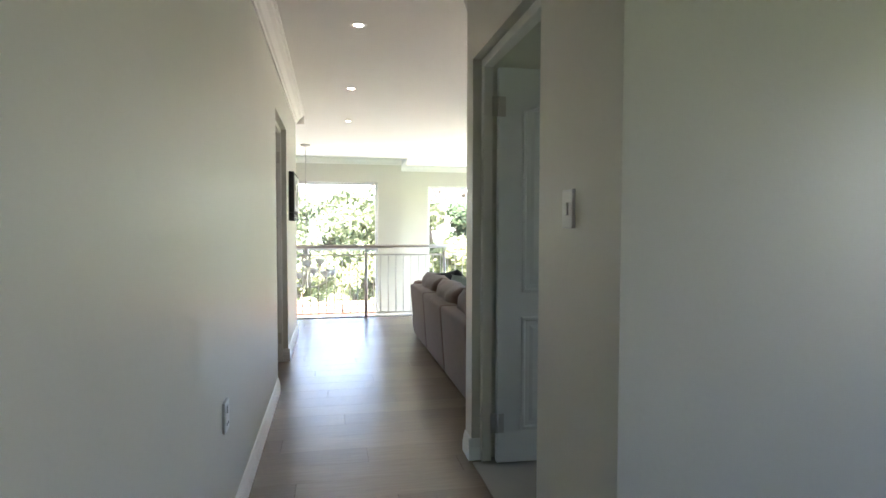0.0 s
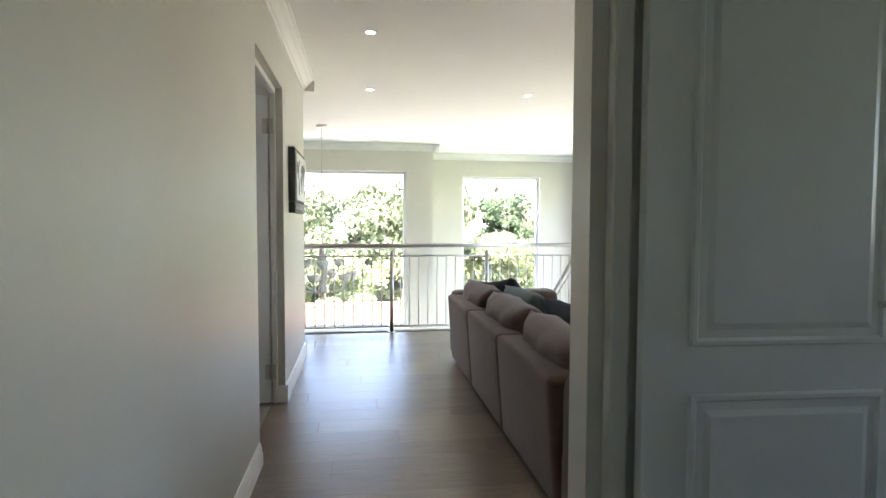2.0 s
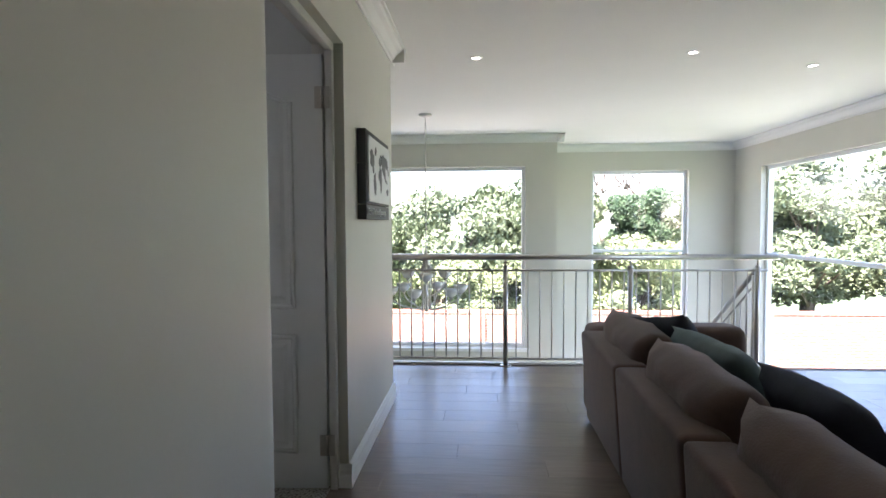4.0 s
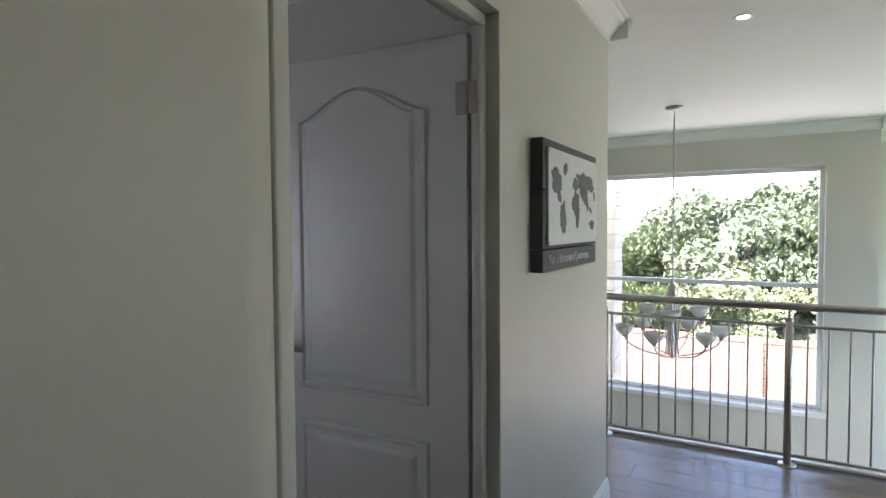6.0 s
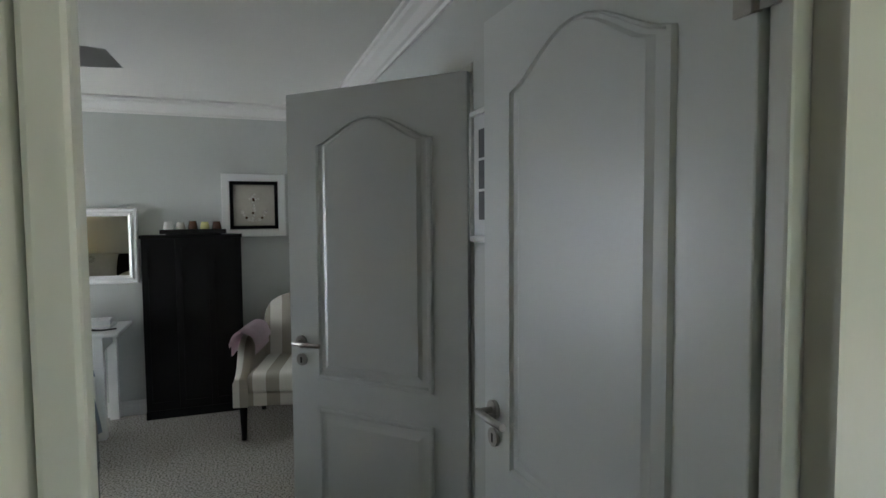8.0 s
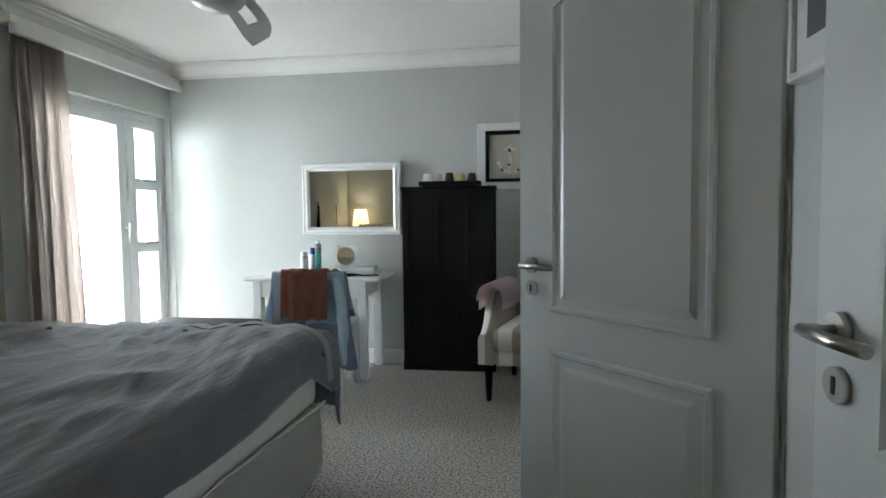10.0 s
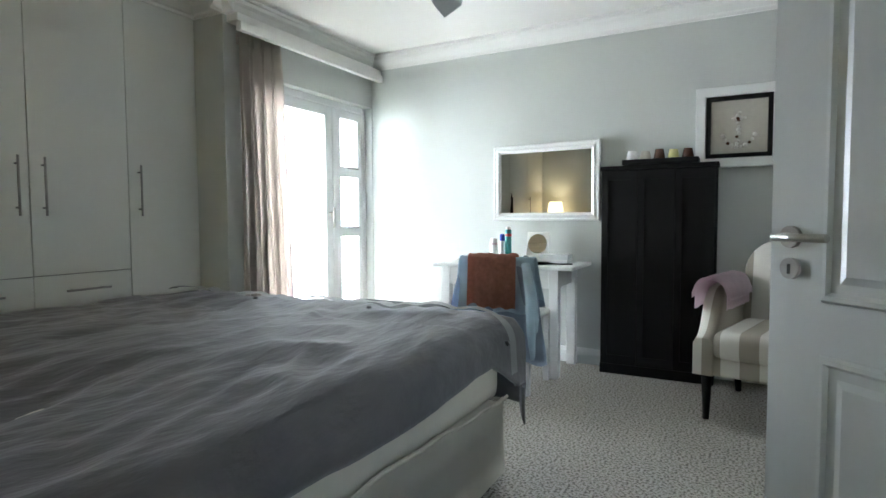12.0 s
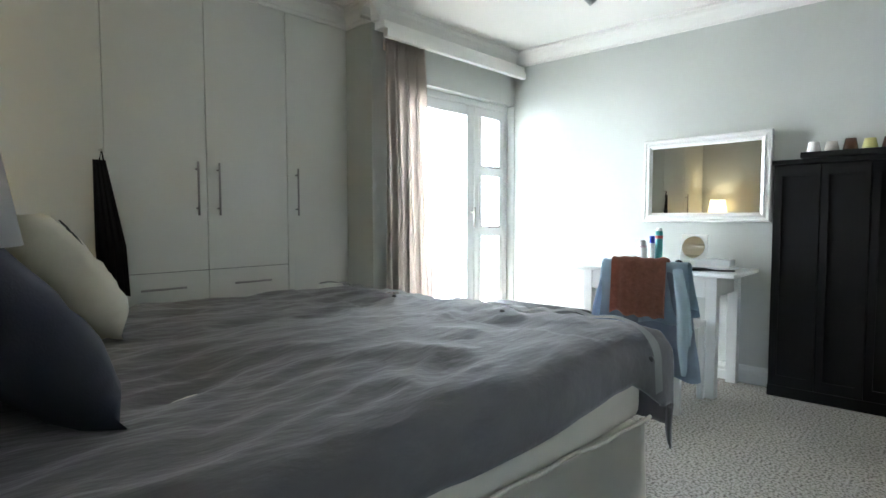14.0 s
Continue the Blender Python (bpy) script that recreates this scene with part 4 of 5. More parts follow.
pel = tagged(new("pelmet", finish("pelmet", boxes((FAR_X, -3.40, WIN_Y + 0.07, WIN_Y + 0.115, 2.24, 2.295), (FAR_X, -3.385, WIN_Y + 0.002, WIN_Y + 0.10, 2.297, 2.344), bevel=0.006), CORN)), "cream painted curtain rail board under the cornice", "pelmet")

cur = thing("curtain", "taupe pleated curtain drawn aside at the balcony door", "curtain")
bm = bmesh.new()
n, mr = 90, 24
rows_c = []
for j in range(mr + 1):
    v = j / mr
    row = []
    for i in range(n + 1):
        u = i / n
        amp = 0.022 + 0.018 * v
        w = 0.34 + 0.10 * v
        ph = u * 2 * math.pi * 7.5 + 0.5 * math.sin(v * 4 + u * 9)
        row.append(bm.verts.new((-3.43 - u * w + 0.012 * math.sin(ph * 0.5 + v * 3), WIN_Y + 0.06 + amp * math.sin(ph) + 0.01 * noise.noise(Vector((u * 6, v * 5, 0))), 2.245 - v * 2.22)))
    rows_c.append(row)
for a, b in zip(rows_c, rows_c[1:]):
    for i in range(n):
        bm.faces.new((a[i], a[i + 1], b[i + 1], b[i])).smooth = True
bmesh.ops.solidify(bm, geom=bm.faces[:], thickness=0.003)
part("drape", bm, CURTAIN, cur)
part("heading_tape", boxes((-3.77, -3.43, WIN_Y + 0.035, WIN_Y + 0.05, 2.17, 2.24)), CURTAIN, cur)

# ---------- bed ----------
BX0, BX1, BY0, BY1, BZ = -3.15, -0.80, 1.90, 3.93, 0.665
bed = thing("bed", "large bed with a rumpled grey duvet and white skirt", "bed")
part("base", bev(box(bmesh.new(), -2.93, -0.80, 1.98, 3.90, 0.09, 0.34), 0.03, 3), SKIRT, bed, "cream base cover")
part("mattress", soft_box(-2.95, -0.80, 1.97, 3.90, 0.345, 0.63, 0.06), SKIRT, bed, "white mattress")
bm = bmesh.new()
pts = [(-0.82 - 2.13 * k / 40) for k in range(41)]
cols = []
for k, x in enumerate(pts):
    o = 0.012 * math.sin(k * 0.9) + 0.01 * noise.noise(Vector((x * 4, 0, 2)))
    cols.append([bm.verts.new((x, 3.905 + 0.012 + o * (1 - z), 0.37 - 0.33 * z - 0.02 * (1 - z) * math.sin(k * 0.2))) for z in (0, 0.33, 0.66, 1)])
for a, b in zip(cols, cols[1:]):
    for i in range(3):
        bm.faces.new((a[i], b[i], b[i + 1], a[i + 1])).smooth = True
bmesh.ops.solidify(bm, geom=bm.faces[:], thickness=0.006)
part("skirt", bm, SKIRT, bed, "cream fabric skirt")
part("skirt_piping", tube(bmesh.new(), [(x, 3.922 + 0.006 * math.sin(k), 0.372 - 0.02 * math.sin(k * 0.2)) for k, x in enumerate(pts)], 0.007, 6), SKIRT, bed)
for x in (-2.86, -0.95):
    for y in (2.08, 3.86):
        part("castor", lathe(bmesh.new(), [(0.0, 0.0), (0.03, 0.0), (0.033, 0.045), (0.02, 0.06), (0.02, 0.095)], (x, y, 0), 14), BLACK, bed, "black castor foot")


def duvet_point(x, y):
    """Height and drop of the duvet; x, y over a sheet that is larger than the bed top."""
    r = 0.10
    px, py, z = x, y, BZ
    over_y0, over_y1, over_x = BY0 + r - y, y - (BY1 - r), (BX0 + r) - x
    def roll(d):
        if d <= 0:
            return 0.0, 0.0
        a = min(d / r, math.pi / 2)
        extra = max(0.0, d - r * math.pi / 2)
        return r * math.sin(a) + extra * 0.06, r * (1 - math.cos(a)) + extra
    f1, g1 = roll(over_y1)
    f0, g0 = roll(over_y0)
    fx, gx = roll(over_x)
    if over_y1 > 0:
        py = BY1 - r + f1
    if over_y0 > 0:
        py = BY0 + r - f0
    if over_x > 0:
        px = BX0 + r - fx
    drop = math.hypot(max(g1, g0), gx) if gx and max(g1, g0) else max(g1, g0, gx)
    z -= drop
    top = max(0.0, 1 - drop / 0.2)
    q = Vector((x * 1.3 + 0.5 * y, y * 3.2 - 0.9 * x, 0.0))
    wr = 0.024 * noise.noise(q) - 0.030 * abs(noise.noise(Vector((x * 2.2 + 1.2 * y, y * 6.0 - 2.5 * x, 1.5)))) + 0.012 * abs(noise.noise(q * 2.3 + Vector((7, 0, 0)))) - 0.006 * abs(noise.noise(Vector((x * 3 + y * 5, y * 9 - x * 6, 4))))
    big = 0.025 * noise.noise(Vector((x * 0.9, y * 1.1, 9)))
    fold = 0.012 * math.exp(-((noise.noise(Vector((x * 1.1, y * 1.6, 3))) * 6) ** 2)) * (1 if x > -2.7 else 0.3)
    fine = -0.026 * abs(noise.noise(Vector((x * 2.6 + 2.2 * y, y * 10.5 - 3.6 * x, 8.0)))) * (0.5 + 0.8 * noise.noise(Vector((x * 1.5, y * 1.5, 2.0))))
    z += (wr + big + fold + fine) * (0.35 + 0.65 * top)
    sidew = 0.018 * noise.noise(Vector((x * 2.4, z * 2.0, 5))) * (1 - top)
    if over_y1 > 0:
        py += sidew
    if over_x > 0:
        px += 0.03 * noise.noise(Vector((y * 2.5, z * 2.0, 6))) * (1 - top)
    return px, py, z


def sheet(x0, x1, y0, y1, nx, ny, lift=0.0, hem=None):
    bm = bmesh.new()
    g = []
    for i in range(nx + 1):
        x = x0 + (x1 - x0) * i / nx
        top = y1 if hem is None else min(y1, hem(x))
        g.append([bm.verts.new(Vector(duvet_point(x, y0 + (top - y0) * j / ny))) for j in range(ny + 1)])
    for a, b in zip(g, g[1:]):
        for j in range(ny):
            bm.faces.new((a[j], a[j + 1], b[j + 1], b[j])).smooth = True
    bmesh.ops.recalc_face_normals(bm, faces=bm.faces)
    if lift:
        bm.normal_update()
        flip = 1 if sum(v.normal.z for v in bm.verts) > 0 else -1
        for v in bm.verts:
            v.co += v.normal * lift * flip
    return bm


HEM = lambda x: BY1 + 0.125 + 0.13 * max(0.0, min(1.0, (-2.80 - x) / 0.25)) + 0.012 * math.sin(x * 5)
b = sheet(BX0 - 0.34, -0.86, BY0 - 0.25, BY1 + 0.35, 150, 150, 0, HEM)
bmesh.ops.solidify(b, geom=b.faces[:], thickness=0.02)
part("duvet", b, DUVET, bed, "grey cotton duvet with soft creases")
part("duvet_band", sheet(-2.945, -2.885, BY0 + 0.06, BY1 + 0.165, 6, 150, 0.036), DUVET2, bed, "pale grey piped band")
for y in (3.90, 3.2, 2.5):
    p = Vector(duvet_point(-2.915, y + 0.08))
    part("button", lathe(bmesh.new(), [(0, 0.006), (0.008, 0.006), (0.012, 0.0), (0.012, -0.004)], (0, 0, 0), 12), DUVET, bed).matrix_basis = Matrix.Translation(p + Vector((0, 0.012 if y > 3.8 else 0, 0.008))) @ pose(0, 0, 0, -60 if y > 3.8 else 0, 0, 0)
part("headboard", bev(box(bmesh.new(), -0.795, -0.73, 1.95, 3.93, 0.0, 1.05), 0.02, 3), BLACK, bed)

pl = tagged(new("pillow", finish("pillow", pillow(0.62, 0.62, 0.20, 0.5, 1), NAVY)), "dark navy square cushion leaning on the bed head", "pillow", "bed pillows")
pl.matrix_basis = pose(-1.15, 3.24, 0.905, 0, 0, 180) @ pose(0, 0, 0, 0, 52, 0)
pw = thing("pillow", "cream cotton pillow with a dark printed motif", "pillow", pose(-1.50, 2.42, 0.885, 0, 0, 168) @ pose(0, 0, 0, 0, 54, 0), "bed pillows")
part("cover", pillow(0.50, 0.62, 0.20, 0.5, 2), CREAM, pw)
mt = bmesh.new()
for k in range(9):
    a = k * 0.7
    tube(mt, [(-0.10 + 0.055 * math.cos(a + t * 0.5) * (0.4 + 0.6 * t), 0.0 + 0.055 * math.sin(a + t * 0.5) * (0.4 + 0.6 * t), 0.104 - 0.004 * t) for t in (0.0, 0.5, 1.0)], 0.003, 5)
part("printed_motif", mt, DARKGREY, pw, "dark curled line motif")
pc = tagged(new("pillow", finish("pillow", pillow(0.48, 0.66, 0.17, 0.5, 4), CREAM)), "cream cotton sleeping pillow lying on the bed", "pillow", "bed pillows")
pc.matrix_basis = pose(-1.02, 2.98, 0.735, 0, 8, 0)


# ---------- bedside tables and lamps ----------
def bedside(y, label):
    e = thing("bedside_table", label, "bedside table", pose(-0.96, y, 0))
    part("top", bev(box(bmesh.new(), -0.22, 0.22, -0.19, 0.19, 0.62, 0.65), 0.006), BLACK, e)
    part("body", bev(box(bmesh.new(), -0.20, 0.20, -0.17, 0.17, 0.12, 0.619), 0.004), BLACK, e)
    dr = part("drawer", bev(box(bmesh.new(), -0.215, -0.2005, -0.16, 0.16, 0.40, 0.60), 0.003), BLACK, e)
    part("knob", lathe(bmesh.new(), [(0.012, 0), (0.012, 0.02), (0, 0.024)], (0, 0, 0), 12), STEEL, dr).matrix_basis = pose(-0.215, 0, 0.5, 0, -90, 0)
    for x in (-0.18, 0.18):
        for yy in (-0.15, 0.15):
            part("leg", boxes((x - 0.02, x + 0.02, yy - 0.02, yy + 0.02, 0, 0.119)), BLACK, e)
    return e


def lamp(x, y, z, lit, label):
    e = thing("table_lamp", label, "table lamp", pose(x, y, z))
    part("base", lathe(bmesh.new(), [(0, 0), (0.075, 0), (0.075, 0.015), (0.02, 0.03), (0.012, 0.06), (0.012, 0.34)], (0, 0, 0), 20), BLACK, e)
    sh = bmesh.new()
    lathe(sh, [(0.135, 0.40), (0.092, 0.66)], (0, 0, 0), 32)
    bmesh.ops.solidify(sh, geom=sh.faces[:], thickness=0.004)
    part("shade", sh, SHADE_LIT if lit else SHADE, e, "cream fabric drum shade")
    part("bulb", lathe(bmesh.new(), [(0.0, 0.33), (0.015, 0.34), (0.03, 0.42), (0.02, 0.46), (0, 0.47)], (0, 0, 0), 14), FROST, e)
    if lit:
        la = bpy.data.lights.new("lamp_bulb", "POINT")
        la.energy, la.color, la.shadow_soft_size = 0.45, (1.0, 0.80, 0.50), 0.04
        o = new("lamp_bulb", la)
        o.location = (x, y, z + 0.56)
    return e


bedside(4.18, "dark wooden bedside table beside the bed")
lamp(-0.96, 4.05, 0.652, False, "table lamp with a white shade on the bedside table")
gl = thing("spectacle_case", "dark case with a green edge on the bedside table", "case", pose(-1.14, 4.06, 0.652, 0, 0, 20))
part("case", soft_box(-0.03, 0.03, -0.08, 0.08, 0, 0.035, 0.012, 3), BLACK, gl)
part("strip", soft_box(-0.02, 0.02, -0.05, 0.05, 0.036, 0.044, 0.003, 2), GREEN, gl, "bright green strip")
far_b = bedside(1.80, "dark wooden bedside table between bed and wardrobe")
lamp(-0.90, 1.90, 0.652, True, "lit table lamp with a cream drum shade")


# ---------- far wall: mirror, cabinet, dressing table ----------
mi = thing("wall_mirror", "rectangular wall mirror in a white moulded frame", "mirror", pose(FAR_X + 0.002, 3.04, 1.045) @ Matrix.Rotation(radians(90), 4, "Z") @ Matrix.Rotation(radians(90), 4, "X") @ pose(0, 0, 0, 0, -2.8, 0))
W, H, F = 0.825, 0.575, 0.062
part("mirror_glass", boxes((F - 0.01, W - F + 0.01, F - 0.01, H - F + 0.01, 0.012, 0.016)), MIRROR, mi, "clear mirror glass")
part("backing", boxes((0.01, W - 0.01, 0.01, H - 0.01, -0.006, 0.0115)), TRIM, mi)
def frame_ring(W, H, prof):
    """A mitred picture frame: prof is (inset, height) pairs."""
    bm = bmesh.new()
    loops = [[bm.verts.new(p) for p in ((d, d, h), (W - d, d, h), (W - d, H - d, h), (d, H - d, h))] for d, h in prof]
    for a, b in zip(loops, loops[1:] + loops[:1]):
        for k in range(4):
            bm.faces.new((a[k], a[(k + 1) % 4], b[(k + 1) % 4], b[k]))
    return bm
part("frame", frame_ring(W, H, [(0, 0.0), (0, 0.026), (0.006, 0.032), (0.016, 0.032), (0.020, 0.026), (0.034, 0.028), (0.038, 0.034), (0.046, 0.032), (0.056, 0.020), (F, 0.018), (F, 0.0)]), TRIM, mi, "white moulded frame")

cab = thing("cabinet", "tall black wooden cabinet with three panels", "cabinet", pose(-4.75, 3.90, 0))
part("body", bev(box(bmesh.new(), -0.19, -0.022, 0.0, 0.71, 0.0, 1.385), 0.003), BLACK, cab)
part("top", bev(box(bmesh.new(), -0.195, 0.0, -0.008, 0.718, 1.386, 1.412), 0.003), BLACK, cab)
for k in range(3):
    a = 0.012 + k * 0.231
    dr = part("panel_door", bev(box(bmesh.new(), -0.0215, -0.012, a, a + 0.224, 0.07, 1.378), 0.002, 1), BLACK, cab)
    for p in ((a, a + 0.035, 0.07, 1.378), (a + 0.189, a + 0.224, 0.07, 1.378), (a + 0.035, a + 0.189, 0.07, 0.13), (a + 0.035, a + 0.189, 1.318, 1.378)):
        part("rail", boxes((-0.0118, -0.004, *p)), BLACK, dr)
part("plinth", boxes((-0.0215, -0.008, 0.0, 0.71, 0.0, 0.066)), BLACK, cab)

tr = thing("candle_tray", "dark wooden tray of small glass candle holders", "tray", pose(-4.84, 4.03, 1.4125))
part("tray", bev(box(bmesh.new(), -0.07, 0.07, 0.0, 0.47, 0.006, 0.04), 0.006), BLACK, tr)
part("tray_foot", boxes((-0.05, 0.05, 0.04, 0.43, 0.0, 0.0055)), BLACK, tr)
BROWNG = mat("brown_glass", (0.10, 0.05, 0.03), 0.25)
for k, (mm, hh) in enumerate(((FROST, 0.06), (LINEN, 0.055), (BROWNG, 0.065), (YELLOW, 0.058), (BROWNG, 0.06))):
    c = thing("candle_holder", "small tapered candle holder standing on a tray", "candle holder", pose(-4.84, 4.085 + k * 0.087, 1.4535), "candle holders")
    part("cup", lathe(bmesh.new(), [(0, 0), (0.034, 0), (0.036, 0.01), (0.026, hh), (0.023, hh), (0.03, 0.012), (0, 0.008)], (0, 0, 0), 18), mm, c)

an = thing("anchor_picture", "white box frame with a shell anchor on linen", "picture", pose(FAR_X, 4.47, 1.385) @ Matrix.Rotation(radians(90), 4, "Z") @ Matrix.Rotation(radians(90), 4, "X"))
part("outer_frame", frame_ring(0.50, 0.515, [(0, 0.001), (0, 0.035), (0.005, 0.04), (0.058, 0.04), (0.062, 0.02), (0.062, 0.001)]), TRIM, an, "wide white frame")
part("inner_frame", frame_ring(0.50, 0.515, [(0.0625, 0.012), (0.0625, 0.034), (0.088, 0.034), (0.09, 0.012)]), BLACK, an, "black inner frame")
part("linen", boxes((0.06, 0.44, 0.06, 0.455, 0.002, 0.011)), LINEN, an, "beige linen backing")
SHELL = mat("white_shell", (0.66, 0.63, 0.58), 0.5, scale=30, vary=0.1)
rg = random.Random(3)
for k in range(26):
    if k < 10:
        u, v = 0.245 + rg.uniform(-0.012, 0.012), 0.15 + k * 0.022
    elif k < 20:
        a = math.pi * (1.1 + 0.8 * (k - 10) / 9)
        u, v = 0.25 + 0.095 * math.cos(a), 0.235 + 0.105 * math.sin(a)
    else:
        u, v = 0.215 + (k - 20) * 0.014, 0.31 + rg.uniform(-0.006, 0.006)
    q = rg.uniform(0.008, 0.015)
    b = lathe(bmesh.new(), [(0, q * 0.6), (q * 0.7, q * 0.45), (q, 0), (q * 0.9, -q * 0.1)], (0, 0, 0), 9)
    part("shell", b, BROWNG if k % 5 == 2 else SHELL, an).matrix_basis = pose(u, v, 0.012, rg.uniform(-20, 20), rg.uniform(-20, 20), 0)

tb = thing("dressing_table", "white painted dressing table with square legs", "table", pose(0, 0, 0))
part("tabletop", bev(box(bmesh.new(), -4.93, -4.40, 2.78, 3.80, 0.725, 0.75), 0.008, 3), TRIM, tb)
for a in ((-4.90, -4.44, 2.86, 2.878, 0.60, 0.7245), (-4.90, -4.44, 3.655, 3.673, 0.60, 0.7245), (-4.46, -4.442, 2.8975, 3.632, 0.60, 0.7245), (-4.90, -4.882, 2.8975, 3.632, 0.60, 0.7245)):
    part("apron", boxes(a), TRIM, tb)
for x in (-4.90, -4.47):
    for y in (2.865, 3.665):
        part("leg", bev(box(bmesh.new(), x - 0.032, x + 0.032, y - 0.032, y + 0.032, 0.0, 0.7245), 0.004), TRIM, tb)
part("drawer", boxes((-4.4415, -4.433, 3.12, 3.5, 0.615, 0.71)), TRIM, tb)
part("knob", lathe(bmesh.new(), [(0.016, 0), (0.018, 0.02), (0, 0.026)], (0, 0, 0), 12), TRIM, tb).matrix_basis = pose(-4.433, 3.42, 0.66, 0, 90, 0)

TZ = 0.7505
def can(name, label, x, y, r, h, body, cap=None, cap_h=0.0, band=None):
    e = thing(name, label, "bottle", pose(x, y, TZ))
    part("body", lathe(bmesh.new(), [(0, 0), (r * 0.95, 0), (r, 0.006), (r, h - cap_h - 0.008), (r * 0.8, h - cap_h), (0, h - cap_h)], (0, 0, 0), 18), body, e)
    if cap:
        part("cap", lathe(bmesh.new(), [(r * 0.82, h - cap_h), (r * 0.82, h - 0.008), (r * 0.6, h), (0, h)], (0, 0, 0), 18), cap, e)
    if band:
        part("label_band", lathe(bmesh.new(), [(r + 0.0008, h * 0.72), (r + 0.0008, h * 0.8)], (0, 0, 0), 18), band, e)
can("spray_can", "tall teal aerosol can with a red band", -4.72, 3.24, 0.024, 0.255, TEALCAN, FROST, 0.02, RED)
can("spray_can", "white aerosol can with a blue cap", -4.75, 3.18, 0.024, 0.20, PLASTIC, BLUECAP, 0.05)
can("lotion_bottle", "white and pink lotion bottle", -4.68, 3.14, 0.03, 0.17, PLASTIC, PLASTIC, 0.03, PINK)
can("cream_jar", "small white cream jar", -4.66, 3.05, 0.03, 0.045, PLASTIC, PLASTIC, 0.012)
vm = thing("vanity_mirror", "round clear-framed vanity mirror on a stand", "mirror", pose(-4.80, 3.43, TZ, 0, -12, 0))
part("mirror_glass", tube(bmesh.new(), [(0.004, 0, 0.13), (0.008, 0, 0.13)], 0.072, 28), MIRROR, vm)
part("rim", bev(box(bmesh.new(), -0.006, 0.003, -0.085, 0.085, 0.04, 0.218), 0.003), FROST, vm, "clear acrylic surround")
part("stand", boxes((-0.05, 0.05, -0.05, 0.05, 0.0, 0.012), (-0.012, -0.0065, -0.02, 0.02, 0.0125, 0.12), bevel=0.002), FROST, vm)
sg = thing("sunglasses", "black sunglasses lying on the dressing table", "sunglasses", pose(-4.55, 3.40, TZ))
for y in (-0.036, 0.036):
    part("lens", tube(bmesh.new(), [(0, y, 0.03), (0.005, y * 1.02, 0.03)], 0.029, 16), BLACK, sg)
    part("temple", tube(bmesh.new(), [(0, y * 1.8, 0.035), (-0.13, y * 1.6, 0.006)], 0.003, 6), BLACK, sg)
part("bridge", tube(bmesh.new(), [(0, -0.012, 0.036), (0, 0.012, 0.036)], 0.004, 6), BLACK, sg)
for k, (w, h, z) in enumerate(((0.15, 0.012, 0.0), (0.14, 0.008, 0.013), (0.13, 0.035, 0.022))):
    bk = thing("tissue_box" if k == 2 else "paper_stack", "small white box on top of papers" if k == 2 else "flat white paper pack on the table", "box", pose(-4.68, 3.61, TZ + 0.007 + z, 0, 0, 4 * k - 4))
    part("box", bev(box(bmesh.new(), -w * 0.6, w * 0.6, -w * 0.75, w * 0.75, 0, h), 0.002), BOARD if k != 1 else PLASTIC, bk)
cl = tube(bmesh.new(), [(-4.53 + 0.018 * math.sin(k * 0.9), 3.45 + k * 0.026, 0) for k in range(13)], 0.03, 10, radii=[0.008 + 0.024 * math.sin(math.pi * min(1, (k + 1) / 9)) ** 2 + 0.008 for k in range(13)])
for v in cl.verts:
    v.co.z = TZ + 0.009 + v.co.z * 0.28
tagged(new("dark_strap", finish("dark_strap", cl, BLACK)), "dark folded strap lying on the dressing table", "strap")

# ---------- chair with clothes ----------
ch = thing("chair", "white chair covered with clothes at the dressing table", "chair", pose(-4.22, 3.44, 0))
for x, z in ((0.19, 0.80), (-0.19, 0.44)):
    for y in (-0.19, 0.19):
        part("leg", bev(box(bmesh.new(), x - 0.018, x + 0.018, y - 0.018, y + 0.018, 0.0, z), 0.004), TRIM, ch)
part("seat", soft_box(-0.21, 0.17, -0.21, 0.21, 0.44, 0.475, 0.012, 2), TRIM, ch)
for z in (0.60, 0.74):
    part("back_rail", bev(box(bmesh.new(), 0.178, 0.2, -0.172, 0.172, z, z + 0.06), 0.004), TRIM, ch)


def drape(y0, y1, top, drop_front, drop_back, x, seed, flare=0.0, amp=0.014):
    """Cloth thrown over a chair back."""
    bm = bmesh.new()
    n, m = 36, 30
    g = []
    L = drop_front + drop_back
    for j in range(m + 1):
        s = j / m * L - drop_back
        row = []
        for i in range(n + 1):
            u = i / n
            y = y0 + (y1 - y0) * u
            k = min(1, abs(s) / 0.25)
            f = amp * k * math.sin(u * (11 + seed) + seed) + amp * 0.8 * noise.noise(Vector((u * 5, s * 5, seed)))
            hem = 1 + 0.12 * noise.noise(Vector((u * 4, seed, 1)))
            r = 0.03
            if abs(s) < r * 1.57:
                a = s / r
                px, pz = x + r * math.sin(a), top - r + r * math.cos(a)
            else:
                d = (abs(s) - r * 1.57) * hem
                px, pz = x + math.copysign(r + f + 0.05 * d, s), top - r - d
            row.append(bm.verts.new((px, y + flare * (u - 0.5) * max(0, abs(s)), pz + 0.01 * noise.noise(Vector((u * 6, s * 3, seed + 2))))))
        g.append(row)
    for a, b in zip(g, g[1:]):
        for i in range(n):
            bm.faces.new((a[i], a[i + 1], b[i + 1], b[i])).smooth = True
    bmesh.ops.solidify(bm, geom=bm.faces[:], thickness=0.003)
    return bm


